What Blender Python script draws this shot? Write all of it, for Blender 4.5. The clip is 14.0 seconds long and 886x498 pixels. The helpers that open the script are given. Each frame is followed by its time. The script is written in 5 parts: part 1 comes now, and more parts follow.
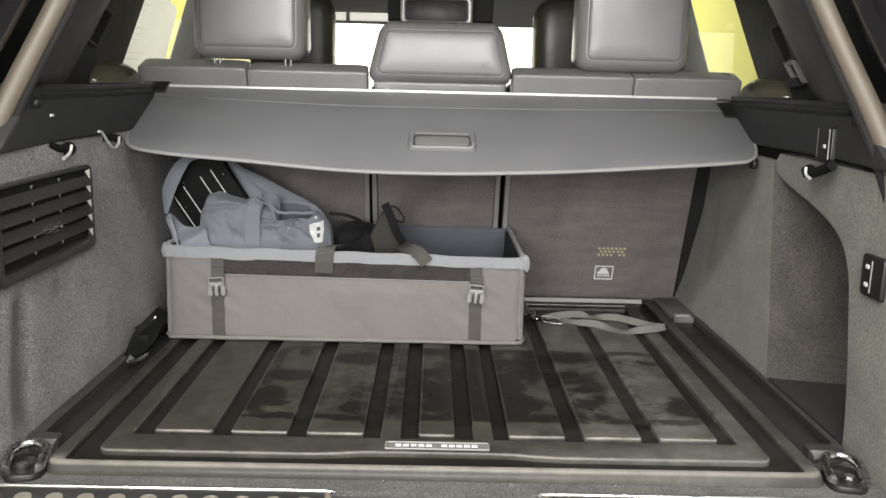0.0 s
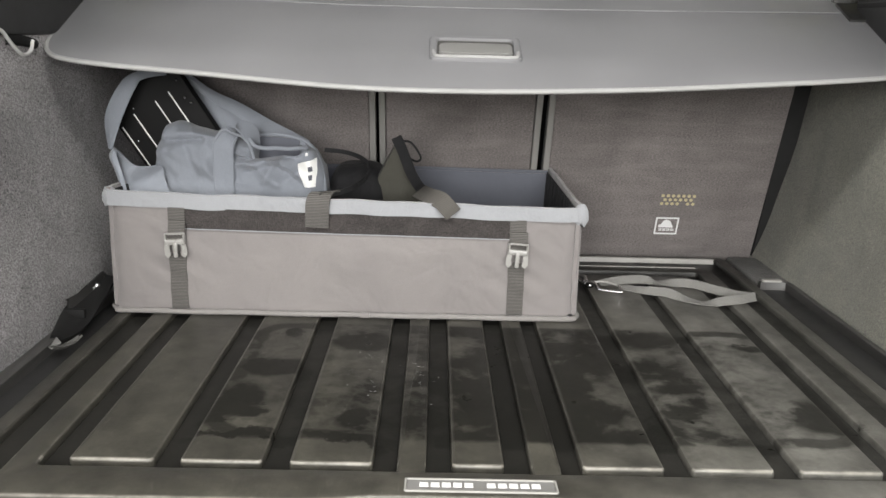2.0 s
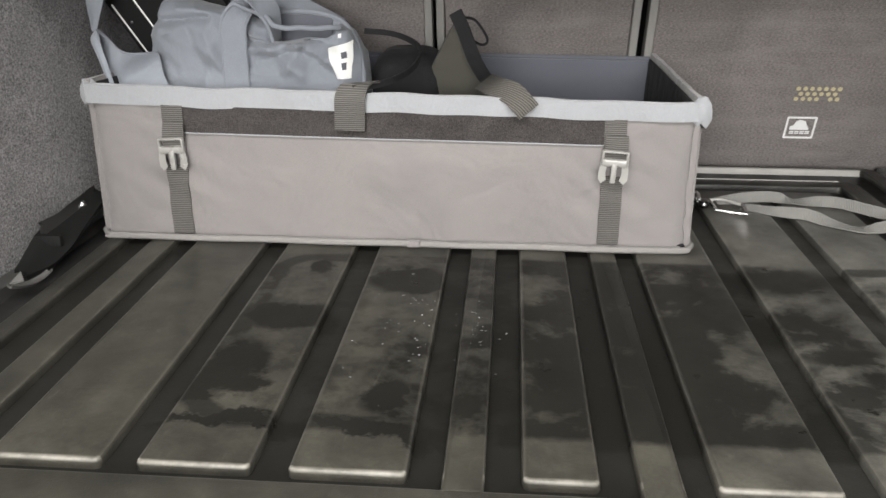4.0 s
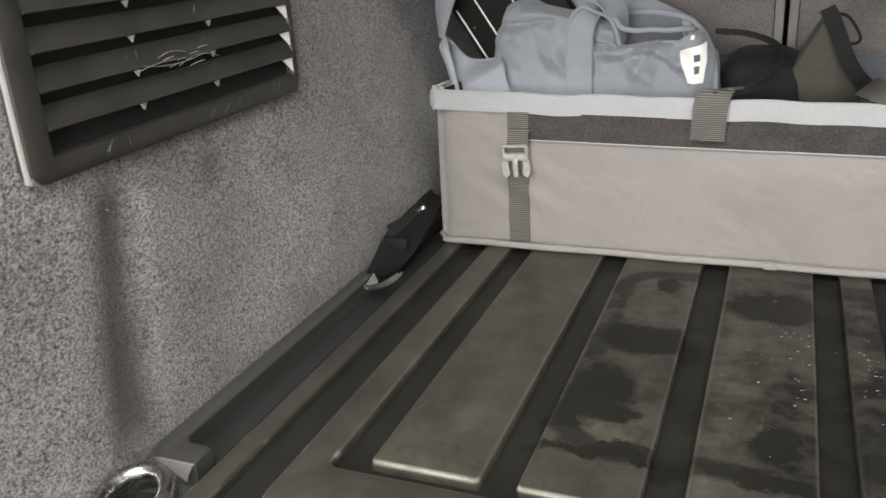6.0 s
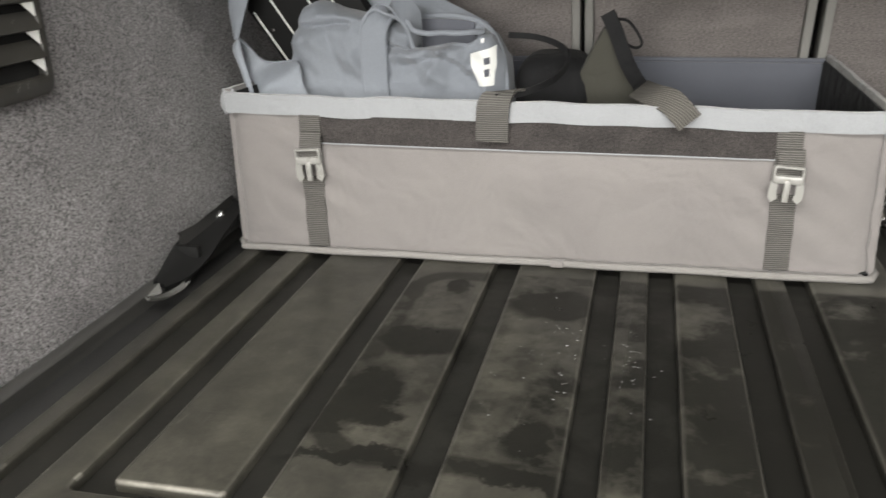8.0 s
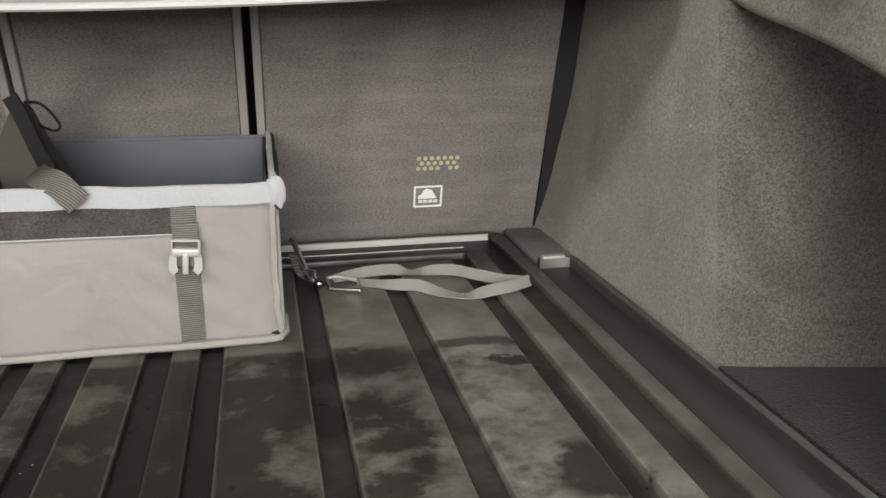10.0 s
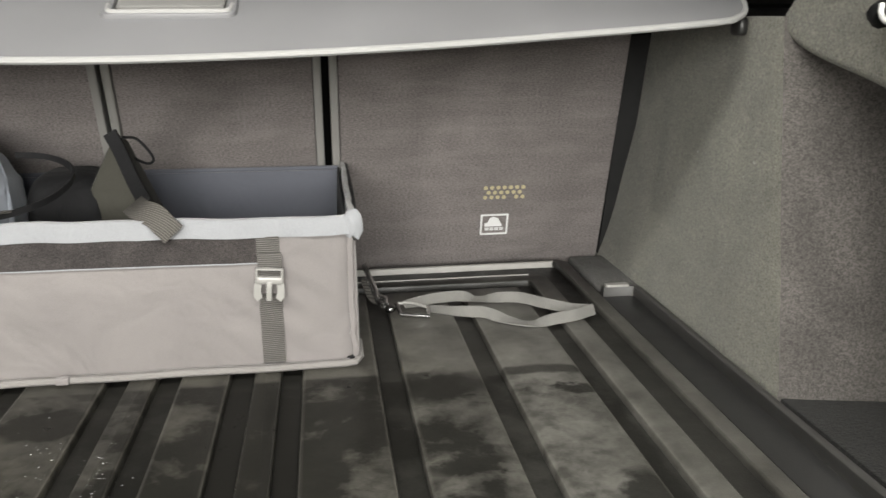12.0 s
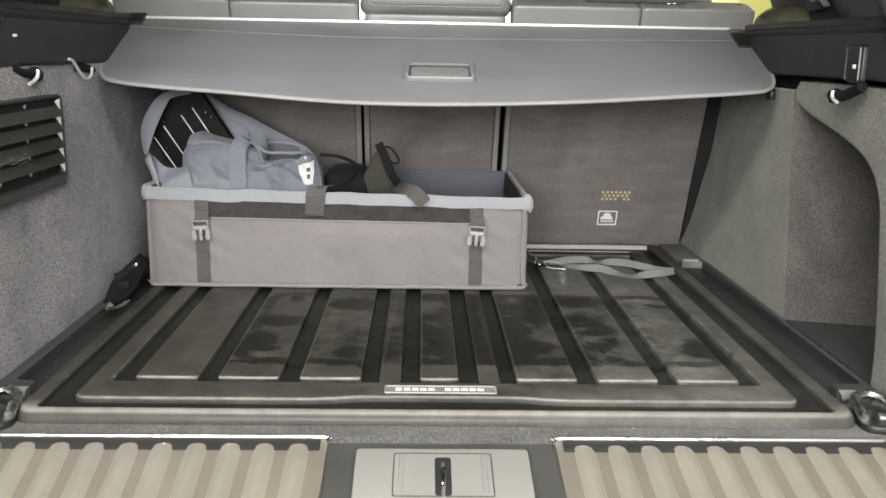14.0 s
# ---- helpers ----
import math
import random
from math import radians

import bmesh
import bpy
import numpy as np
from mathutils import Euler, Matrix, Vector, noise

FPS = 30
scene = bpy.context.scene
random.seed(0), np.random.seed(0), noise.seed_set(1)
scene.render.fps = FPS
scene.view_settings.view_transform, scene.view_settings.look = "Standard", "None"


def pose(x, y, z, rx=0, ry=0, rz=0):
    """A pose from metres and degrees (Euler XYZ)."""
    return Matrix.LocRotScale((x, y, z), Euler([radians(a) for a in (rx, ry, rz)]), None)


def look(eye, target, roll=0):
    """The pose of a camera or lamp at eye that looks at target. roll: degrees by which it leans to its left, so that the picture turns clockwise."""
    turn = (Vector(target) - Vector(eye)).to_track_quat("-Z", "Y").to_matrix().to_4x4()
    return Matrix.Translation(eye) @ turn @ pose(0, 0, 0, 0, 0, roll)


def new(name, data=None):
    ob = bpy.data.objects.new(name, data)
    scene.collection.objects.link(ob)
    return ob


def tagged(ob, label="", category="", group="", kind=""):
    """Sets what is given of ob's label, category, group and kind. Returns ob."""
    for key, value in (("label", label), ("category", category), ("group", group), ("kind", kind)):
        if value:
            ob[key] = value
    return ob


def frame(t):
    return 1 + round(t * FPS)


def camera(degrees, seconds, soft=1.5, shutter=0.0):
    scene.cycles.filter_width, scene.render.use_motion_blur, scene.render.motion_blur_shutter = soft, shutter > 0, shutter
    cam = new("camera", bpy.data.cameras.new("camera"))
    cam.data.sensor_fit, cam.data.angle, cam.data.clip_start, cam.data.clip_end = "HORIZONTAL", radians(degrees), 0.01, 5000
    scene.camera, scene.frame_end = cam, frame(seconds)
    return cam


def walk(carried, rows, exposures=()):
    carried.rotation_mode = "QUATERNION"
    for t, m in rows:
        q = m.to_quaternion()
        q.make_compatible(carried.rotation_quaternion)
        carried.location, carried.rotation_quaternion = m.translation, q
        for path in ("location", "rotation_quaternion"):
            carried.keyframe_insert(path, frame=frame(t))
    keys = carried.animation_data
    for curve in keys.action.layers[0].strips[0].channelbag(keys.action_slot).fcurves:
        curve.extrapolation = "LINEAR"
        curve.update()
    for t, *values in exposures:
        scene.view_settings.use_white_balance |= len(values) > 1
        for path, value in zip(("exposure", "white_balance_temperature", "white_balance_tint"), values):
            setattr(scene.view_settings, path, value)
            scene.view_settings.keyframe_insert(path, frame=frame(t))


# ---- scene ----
cam = camera(55.4, 14.0, 1.5, 0.2)
PATH = [
    (0, (-0.014, -1.088, 0.516), (0.013, 0.874, 0.126), 1.4),
    (0.5, (-0.009, -1.055, 0.499), (0.017, 0.905, 0.102), 1.5),
    (1, (0.005, -0.966, 0.468), (0.016, 0.989, 0.043), 1.4),
    (1.5, (-0.018, -0.832, 0.46), (0.001, 1.113, -0.008), 1.5),
    (2, (-0.053, -0.69, 0.435), (-0.027, 1.244, -0.076), 1.5),
    (2.2, (-0.057, -0.64, 0.427), (-0.023, 1.287, -0.108), 1.5),
    (4.3, (-0.044, -0.398, 0.356), (-0.256, 1.452, -0.375), -0.5),
    (4.5, (-0.056, -0.398, 0.354), (-0.318, 1.445, -0.377), -0.9),
    (5, (-0.098, -0.397, 0.357), (-0.507, 1.419, -0.374), -1.7),
    (5.5, (-0.133, -0.388, 0.365), (-0.704, 1.386, -0.36), -2.5),
    (6, (-0.155, -0.376, 0.37), (-0.874, 1.346, -0.349), -3.5),
    (6.5, (-0.174, -0.379, 0.37), (-0.985, 1.302, -0.35), -4.4),
    (7, (-0.176, -0.384, 0.366), (-0.975, 1.304, -0.353), -4.3),
    (7.5, (-0.123, -0.359, 0.361), (-0.784, 1.38, -0.372), -3.2),
    (8, (-0.065, -0.338, 0.359), (-0.518, 1.473, -0.358), -2.0),
    (8.5, (-0.009, -0.33, 0.346), (-0.205, 1.548, -0.313), -0.5),
    (9, (0.059, -0.336, 0.351), (0.17, 1.562, -0.273), 0.9),
    (9.2, (0.083, -0.324, 0.344), (0.341, 1.565, -0.261), 1.9),
    (11.3, (0.221, -0.387, 0.387), (0.665, 1.49, -0.144), -0.7),
    (11.5, (0.206, -0.385, 0.387), (0.594, 1.504, -0.144), -0.7),
    (12, (0.144, -0.378, 0.385), (0.41, 1.534, -0.138), -0.5),
    (12.5, (0.066, -0.407, 0.381), (0.198, 1.525, -0.119), -0.0),
    (13, (-0.011, -0.519, 0.403), (0.039, 1.419, -0.089), 0.7),
    (13.5, (-0.043, -0.74, 0.422), (0.026, 1.201, -0.057), 1.4),
    (14, (-0.03, -1.007, 0.447), (0.025, 0.938, -0.018), 1.1),
]
walk(cam, [(t, look(eye, target, roll)) for t, eye, target, roll in PATH], [(0, -0.13, 6500, 10), (1, 0.03, 6500, 10), (2, 0.2, 6500, 10), (5, 0.30, 6550, 10), (7, 0.24, 6750, 8), (8.5, 0.31, 6600, 8), (9, 0.32, 6750, 8), (11.5, 0.36, 6700, 8), (12.5, 0.34, 6600, 9), (13, 0.22, 6550, 10), (13.5, 0.24, 6500, 10), (14, 0.12, 6500, 10)])

# ---------------------------------------------------------------- world and lights
world = bpy.data.worlds.new("world")
scene.world = world
world.use_nodes = True
wn = world.node_tree
sky = wn.nodes.new("ShaderNodeTexSky")
sky.sky_type = "NISHITA"
sky.sun_disc = False
sky.sun_elevation = radians(40)
sky.sun_rotation = radians(200)
wn.links.new(sky.outputs[0], wn.nodes["Background"].inputs[0])
wn.nodes["Background"].inputs[1].default_value = 0.05


def area_lamp(name, m, sx, sy, watts, colour=(1, 1, 1)):
    d = bpy.data.lights.new(name, "AREA")
    d.shape, d.size, d.size_y, d.energy, d.color = "RECTANGLE", sx, sy, watts, colour
    ob = new(name, d)
    ob.matrix_world = m
    return ob


# unseen added lights: daylight from an assumed gate behind the car, and ceiling panels
area_lamp("added_gate_light", look((-0.25, -3.7, 1.05), (0, 0.5, 0.2)), 2.8, 1.2, 250, (1.0, 0.985, 0.96))
area_lamp("added_ceiling_lamp", look((0, -1.0, 1.72), (0, -1.0, 0)), 2.2, 0.4, 66, (1.0, 0.985, 0.95))
# added panels that brighten the yellow walls and the window sheet
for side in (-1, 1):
    area_lamp("added_ceiling_lamp", look((1.5 * side, 1.25, 1.72), (1.5 * side, 1.25, 0)), 0.4, 1.7, 20, (1.0, 0.985, 0.95))
area_lamp("added_ceiling_lamp", look((0, 5.7, 1.72), (0, 5.7, 0)), 3.0, 1.0, 62, (1.0, 0.985, 0.95))


# ---------------------------------------------------------------- materials
class Nodes:
    def __init__(self, name):
        self.m = bpy.data.materials.new(name)
        self.m.use_nodes = True
        self.t = self.m.node_tree
        self.b = self.t.nodes["Principled BSDF"]
        self.co = self.t.nodes.new("ShaderNodeTexCoord").outputs["Object"]

    def n(self, kind, **inputs):
        nd = self.t.nodes.new(kind)
        for k, v in inputs.items():
            self.put(nd.inputs[k.replace("_", " ")], v)
        return nd

    def put(self, socket, v):
        if isinstance(v, bpy.types.NodeSocket):
            self.t.links.new(v, socket)
        else:
            socket.default_value = v

    def noise(self, scale, detail=3.0, rough=0.55, vec=None, stretch=None, dist=0.0):
        v = vec or self.co
        if stretch:
            mp = self.n("ShaderNodeMapping", Vector=v)
            mp.inputs["Scale"].default_value = stretch
            v = mp.outputs[0]
        return self.n("ShaderNodeTexNoise", Vector=v, Scale=scale, Detail=detail, Roughness=rough, Distortion=dist).outputs["Fac"]

    def ramp(self, fac, a, b, ca=0.0, cb=1.0):
        r = self.n("ShaderNodeMapRange", Value=fac)
        r.inputs[1].default_value, r.inputs[2].default_value, r.inputs[3].default_value, r.inputs[4].default_value = a, b, ca, cb
        return r.outputs[0]

    def mix(self, fac, a, b):
        mx = self.t.nodes.new("ShaderNodeMix")
        mx.data_type = "RGBA"
        self.put(mx.inputs[0], fac)
        for s, v in ((mx.inputs[6], a), (mx.inputs[7], b)):
            self.put(s, v if isinstance(v, bpy.types.NodeSocket) else (*v, 1.0))
        return mx.outputs[2]

    def math(self, op, a, b=0.0):
        q = self.t.nodes.new("ShaderNodeMath")
        q.operation = op
        self.put(q.inputs[0], a)
        self.put(q.inputs[1], b)
        return q.outputs[0]

    def bump(self, height, strength, distance=0.001, normal=None):
        q = self.n("ShaderNodeBump", Height=height, Strength=strength, Distance=distance)
        if normal:
            self.put(q.inputs["Normal"], normal)
        return q.outputs[0]

    def out(self, colour=None, rough=None, metal=None, normal=None, spec=None):
        for key, v in (("Base Color", colour), ("Roughness", rough), ("Metallic", metal), ("Normal", normal), ("Specular IOR Level", spec)):
            if v is None:
                continue
            if key == "Base Color" and not isinstance(v, bpy.types.NodeSocket):
                v = (*v, 1.0)
            self.put(self.b.inputs[key], v)
        return self.m


def carpet(name, dark, light, grain=520, patch=9.0, stretch=None, stain=None, relief=0.9, spot=None, streak=None, sheen=0.08):
    q = Nodes(name)
    g = q.noise(grain, 2.0, 0.7, stretch=stretch)
    g2 = q.noise(grain * 0.45, 3.0, 0.6)
    p = q.noise(patch, 4.0, 0.6, dist=0.6)
    f = q.math("ADD", q.math("MULTIPLY", q.ramp(g, 0.36, 0.64), 0.68), q.math("MULTIPLY", q.ramp(g2, 0.34, 0.66), 0.32))
    c = q.mix(f, dark, light)
    c = q.mix(q.ramp(p, 0.36, 0.66, 0.42, 0.0), c, tuple(0.6 * a for a in dark))
    if streak:
        # pile brushed sideways: long pale streaks
        c = q.mix(q.ramp(q.noise(26.0, 4.0, 0.6, stretch=streak), 0.46, 0.70, 0.0, 0.22), c, tuple(1.25 * a for a in light))
    if stain:
        # an upright brown scuff mark: line y = y0 + k (z - 0.12), width, foot and head
        (y0, k), (wid, za, zb) = stain
        sep = q.n("ShaderNodeSeparateXYZ", Vector=q.co)
        d = q.math("ABSOLUTE", q.math("SUBTRACT", q.math("SUBTRACT", sep.outputs[1], y0), q.math("MULTIPLY", q.math("SUBTRACT", sep.outputs[2], 0.12), k)))
        d = q.math("ADD", d, q.math("MULTIPLY", q.math("SUBTRACT", p, 0.5), 0.02))
        along = q.math("MULTIPLY", q.ramp(sep.outputs[2], za, za + 0.03), q.ramp(sep.outputs[2], zb, zb - 0.03))
        c = q.mix(q.math("MULTIPLY", q.math("MULTIPLY", q.ramp(d, wid, wid * 0.25), along), 0.84), c, (0.032, 0.025, 0.021))
    if spot:
        # a small round smudge: y, z, radius
        sep = q.n("ShaderNodeSeparateXYZ", Vector=q.co)
        dy, dz = q.math("SUBTRACT", sep.outputs[1], spot[0]), q.math("SUBTRACT", sep.outputs[2], spot[1])
        d = q.math("SQRT", q.math("ADD", q.math("MULTIPLY", dy, dy), q.math("MULTIPLY", dz, dz)))
        d = q.math("ADD", d, q.math("MULTIPLY", q.math("SUBTRACT", q.noise(60.0, 4.0), 0.5), 0.03))
        c = q.mix(q.ramp(d, spot[2], spot[2] * 0.2, 0.0, 0.6), c, (0.04, 0.036, 0.033))
    q.b.inputs["Sheen Weight"].default_value = sheen
    q.b.inputs["Sheen Roughness"].default_value = 0.5
    return q.out(c, 0.95, normal=q.bump(g, relief, 0.002, q.bump(g2, 0.5 * relief, 0.003)), spec=0.15)


def plain(name, colour, rough=0.5, metal=0.0, grain=300, vary=0.12, strength=0.15, patch=14.0, spec=0.5, dist=0.0006):
    q = Nodes(name)
    g, p = q.noise(grain, 3.0), q.noise(patch, 4.0, 0.6)
    c = q.mix(p, tuple(a * (1 - vary) for a in colour), tuple(min(1, a * (1 + vary)) for a in colour))
    r = q.ramp(p, 0.3, 0.7, max(0.03, rough - 0.07), min(1, rough + 0.07))
    return q.out(c, r, metal, q.bump(g, strength, dist), spec)


def leather(name, colour, rough=0.42):
    q = Nodes(name)
    v = q.n("ShaderNodeTexVoronoi", Vector=q.co, Scale=420.0)
    p = q.noise(8.0, 4.0)
    c = q.mix(p, tuple(a * 0.85 for a in colour), tuple(a * 1.15 for a in colour))
    fold = q.noise(16.0, 2.0, 0.4)
    return q.out(c, q.ramp(p, 0.3, 0.7, rough - 0.06, rough + 0.08), 0.0, q.bump(v.outputs["Distance"], 0.10, 0.0004, q.bump(fold, 0.08, 0.005)))


def webbing(name, a, b, pitch=0.0022, axis="X"):
    """Woven ribs across a strap; axis is the direction in which the ribs follow one another."""
    q = Nodes(name)
    w = q.n("ShaderNodeTexWave", Vector=q.co, Scale=0.314 / pitch, Distortion=0.6)
    w.inputs["Detail"].default_value = 1.0
    w.bands_direction = axis
    g = q.noise(600, 2.0)
    f = q.math("ADD", q.math("MULTIPLY", w.outputs["Fac"], 0.75), q.math("MULTIPLY", g, 0.25))
    return q.out(q.mix(f, a, b), 0.85, normal=q.bump(f, 0.9, 0.001), spec=0.2)


def cloth(name, colour, wrinkle=22.0, weave=900.0, vary=0.14, strength=0.5, sheen=0.3, tint=None):
    q = Nodes(name)
    fold = q.noise(wrinkle, 3.0, 0.5, dist=0.5)
    w = q.noise(weave, 2.0)
    p = q.noise(7.0, 3.0)
    c = q.mix(p, tuple(a * (1 - vary) for a in colour), tuple(a * (1 + vary) for a in colour) if not tint else tint)
    c = q.mix(q.ramp(w, 0.35, 0.65, 0.0, 0.25), c, tuple(a * 0.55 for a in colour))
    q.b.inputs["Sheen Weight"].default_value = sheen
    return q.out(c, 0.8, normal=q.bump(w, 0.4, 0.0008, q.bump(fold, strength, 0.012)), spec=0.25)


def rubber_mat(name, level=1.0, worn=0.0):
    """Black moulded rubber, dull with dried dust; the damp imprint of a box that stood on it, blotched; level: weight
    of the dust tone; worn: strength of the highlight painted on the front lip.
    """
    q = Nodes(name)
    sep = q.n("ShaderNodeSeparateXYZ", Vector=q.co)
    big, mid, fine = q.noise(11.0, 5.0, 0.6), q.noise(34.0, 6.0, 0.62), q.noise(150.0, 4.0, 0.7)
    off = q.math("ADD", q.math("MULTIPLY", q.math("SUBTRACT", big, 0.5), 0.075), q.math("MULTIPLY", q.math("SUBTRACT", mid, 0.5), 0.048))
    off = q.math("ADD", off, q.math("MULTIPLY", q.math("SUBTRACT", fine, 0.5), 0.010))
    x = q.math("ADD", sep.outputs[0], off)
    y = q.math("SUBTRACT", sep.outputs[1], off)

    def blob(cx, cy, rx, ry, soft=0.38):
        dx = q.math("DIVIDE", q.math("SUBTRACT", x, cx), rx)
        dy = q.math("DIVIDE", q.math("SUBTRACT", y, cy), ry)
        return q.ramp(q.math("ADD", q.math("MULTIPLY", dx, dx), q.math("MULTIPLY", dy, dy)), 1.0 + soft, 1.0 - soft)

    # rounded rectangle of the imprint, its edges nearly straight
    xs = q.math("ADD", sep.outputs[0], q.math("MULTIPLY", q.math("SUBTRACT", mid, 0.5), 0.02))
    ys = q.math("ADD", sep.outputs[1], q.math("MULTIPLY", q.math("SUBTRACT", mid, 0.5), 0.016))
    qx = q.math("SUBTRACT", q.math("ABSOLUTE", q.math("SUBTRACT", xs, 0.068)), 0.322)
    qy = q.math("SUBTRACT", q.math("ABSOLUTE", q.math("SUBTRACT", ys, 0.3225)), 0.1305)
    mx, my = q.math("MAXIMUM", qx, 0.0), q.math("MAXIMUM", qy, 0.0)
    dist = q.math("SUBTRACT", q.math("ADD", q.math("SQRT", q.math("ADD", q.math("MULTIPLY", mx, mx), q.math("MULTIPLY", my, my))), q.math("MINIMUM", q.math("MAXIMUM", qx, qy), 0.0)), 0.05)
    inside = q.ramp(dist, 0.004, -0.004)
    rim = q.math("MULTIPLY", q.ramp(q.math("ABSOLUTE", q.math("ADD", dist, 0.010)), 0.014, 0.008), q.ramp(big, 0.40, 0.48))
    # almost fully damp in the middle, broken up towards both ends
    side = q.math("SUBTRACT", 0.20, q.math("MULTIPLY", q.math("MINIMUM", q.math("ABSOLUTE", q.math("SUBTRACT", sep.outputs[0], 0.075)), 0.30), 1.05))
    blotch = q.ramp(q.math("ADD", q.math("ADD", q.noise(13.0, 7.0, 0.62, dist=0.25), side), q.math("MULTIPLY", q.math("SUBTRACT", mid, 0.5), 0.22)), 0.445, 0.595)
    wet = q.math("MULTIPLY", inside, blotch)
    for b in ((-0.256, 0.340, 0.050, 0.034), (-0.279, 0.236, 0.032, 0.054), (-0.298, 0.196, 0.020, 0.028), (-0.252, 0.198, 0.020, 0.018), (-0.245, 0.146, 0.072, 0.010), (-0.138, 0.195, 0.024, 0.030), (-0.15, 0.148, 0.055, 0.012),
              (-0.146, 0.435, 0.048, 0.038), (-0.248, 0.462, 0.018, 0.018), (0.26, 0.46, 0.060, 0.045, 0.5), (0.258, 0.296, 0.046, 0.022, 0.5), (0.246, 0.224, 0.038, 0.022, 0.5), (0.405, 0.214, 0.036, 0.044, 0.4), (0.40, 0.44, 0.024, 0.012, 0.5)):
        wet = q.math("MAXIMUM", wet, blob(*b))
    wet = q.math("MAXIMUM", q.math("MULTIPLY", wet, 0.95), q.math("MULTIPLY", rim, 0.8))
    faint = q.math("MULTIPLY", inside, q.ramp(q.noise(28.0, 5.0, 0.65, dist=0.2), 0.45, 0.62, 0.0, 0.55))
    wet = q.math("MAXIMUM", wet, faint)
    cloud = q.math("MULTIPLY", q.ramp(q.noise(9.0, 8.0, 0.72), 0.32, 0.64, 0.36, 1.05), q.ramp(q.noise(24.0, 5.0, 0.6, dist=0.4), 0.34, 0.62, 0.62, 1.1))
    dust = q.math("MULTIPLY", cloud, q.ramp(fine, 0.25, 0.75, 0.66, 1.05))
    # dust tone fades out towards the rear
    rear_fade = q.ramp(q.math("ADD", sep.outputs[1], q.math("MULTIPLY", off, 0.8)), 0.81, 0.70, 0.10, 1.0)
    dust = q.math("MULTIPLY", dust, rear_fade)
    dust = q.math("MULTIPLY", dust, q.ramp(sep.outputs[0], 0.442, 0.456, 1.0, 0.80))
    # paler tone mixed in towards the right end
    right_pale = q.math("MULTIPLY", dust, q.ramp(x, 0.08, 0.36, 0.0, 0.55 * level))
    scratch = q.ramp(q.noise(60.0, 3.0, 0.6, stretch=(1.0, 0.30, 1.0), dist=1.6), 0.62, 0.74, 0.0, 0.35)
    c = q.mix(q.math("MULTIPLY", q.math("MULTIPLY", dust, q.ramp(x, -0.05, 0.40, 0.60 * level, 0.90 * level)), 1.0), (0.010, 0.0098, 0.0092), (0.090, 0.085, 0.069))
    c = q.mix(right_pale, c, (0.165, 0.164, 0.156))
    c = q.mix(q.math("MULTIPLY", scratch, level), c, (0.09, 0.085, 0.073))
    # fine scuffs that run both ways, only in rubbed areas
    lines = q.math("MAXIMUM", q.ramp(q.noise(420.0, 2.0, 0.5, stretch=(1.0, 0.035, 1.0), dist=0.3), 0.62, 0.72), q.ramp(q.noise(380.0, 2.0, 0.5, stretch=(0.05, 1.0, 1.0), dist=0.5), 0.64, 0.74))
    c = q.mix(q.math("MULTIPLY", q.math("MULTIPLY", lines, q.ramp(big, 0.48, 0.62, 0.0, 0.10)), level), c, (0.17, 0.165, 0.15))
    c = q.mix(q.math("MULTIPLY", wet, 0.92), c, (0.0095, 0.0092, 0.0082))
    # edge highlight painted in pale colour, strongest along front shoulders and front lip
    ends = q.math("MAXIMUM", q.ramp(q.math("ABSOLUTE", q.math("SUBTRACT", sep.outputs[1], 0.0915)), 0.0045, 0.0030, 0.16, 1.0), q.ramp(sep.outputs[1], 0.034, 0.028, 0.16, 0.6))
    shoulder_glint = q.math("MULTIPLY", q.math("MULTIPLY", q.ramp(sep.outputs[2], -0.0040, -0.0022), q.ramp(sep.outputs[2], -0.0002, -0.0010)), q.math("MULTIPLY", ends, q.ramp(mid, 0.34, 0.62, 0.25, 0.9)))
    c = q.mix(q.math("MAXIMUM", q.math("MULTIPLY", q.math("MULTIPLY", shoulder_glint, level), q.ramp(rear_fade, 0.1, 1.0, 0.25, 1.0)), q.math("MULTIPLY", q.math("MULTIPLY", q.ramp(mid, 0.3, 0.6, 0.6, 1.0), q.ramp(sep.outputs[2], -0.0060, -0.0030, 0.12, 1.0)), q.ramp(sep.outputs[1], 0.012, -0.012, 0.12 * worn, 1.25 * worn))), c, (0.24, 0.228, 0.20))
    crumbs = q.ramp(q.noise(120.0, 4.0, 0.75), 0.735, 0.78, 0.0, 0.6)
    c = q.mix(crumbs, c, (0.26, 0.25, 0.22))
    r = q.math("SUBTRACT", q.ramp(mid, 0.3, 0.7, 0.30, 0.42), q.math("MULTIPLY", wet, 0.04))
    return q.out(c, r, normal=q.bump(q.noise(700.0, 2.0), 0.3, 0.0006, q.bump(mid, 0.12, 0.002)), spec=q.ramp(wet, 0.0, 1.0, 0.26 if level > 0.5 else 0.08, 0.05))


M = {}
M["carpet_side"] = carpet("side_carpet", (0.016, 0.0148, 0.0155), (0.445, 0.424, 0.434), 520, 6.0, (1.0, 0.8, 1.0), ((0.057, 0.13), (0.030, 0.0, 0.225)), spot=(0.180, 0.197, 0.026), sheen=0.20)
M["carpet_arch"] = carpet("arch_carpet", (0.075, 0.073, 0.060), (0.29, 0.283, 0.23), 470, 7.0, relief=0.7, sheen=0.22)
M["carpet_seat"] = carpet("seat_back_carpet", (0.100, 0.089, 0.085), (0.260, 0.236, 0.228), 640, 5.0, (0.40, 1.0, 1.0), streak=(0.28, 1.0, 1.4))
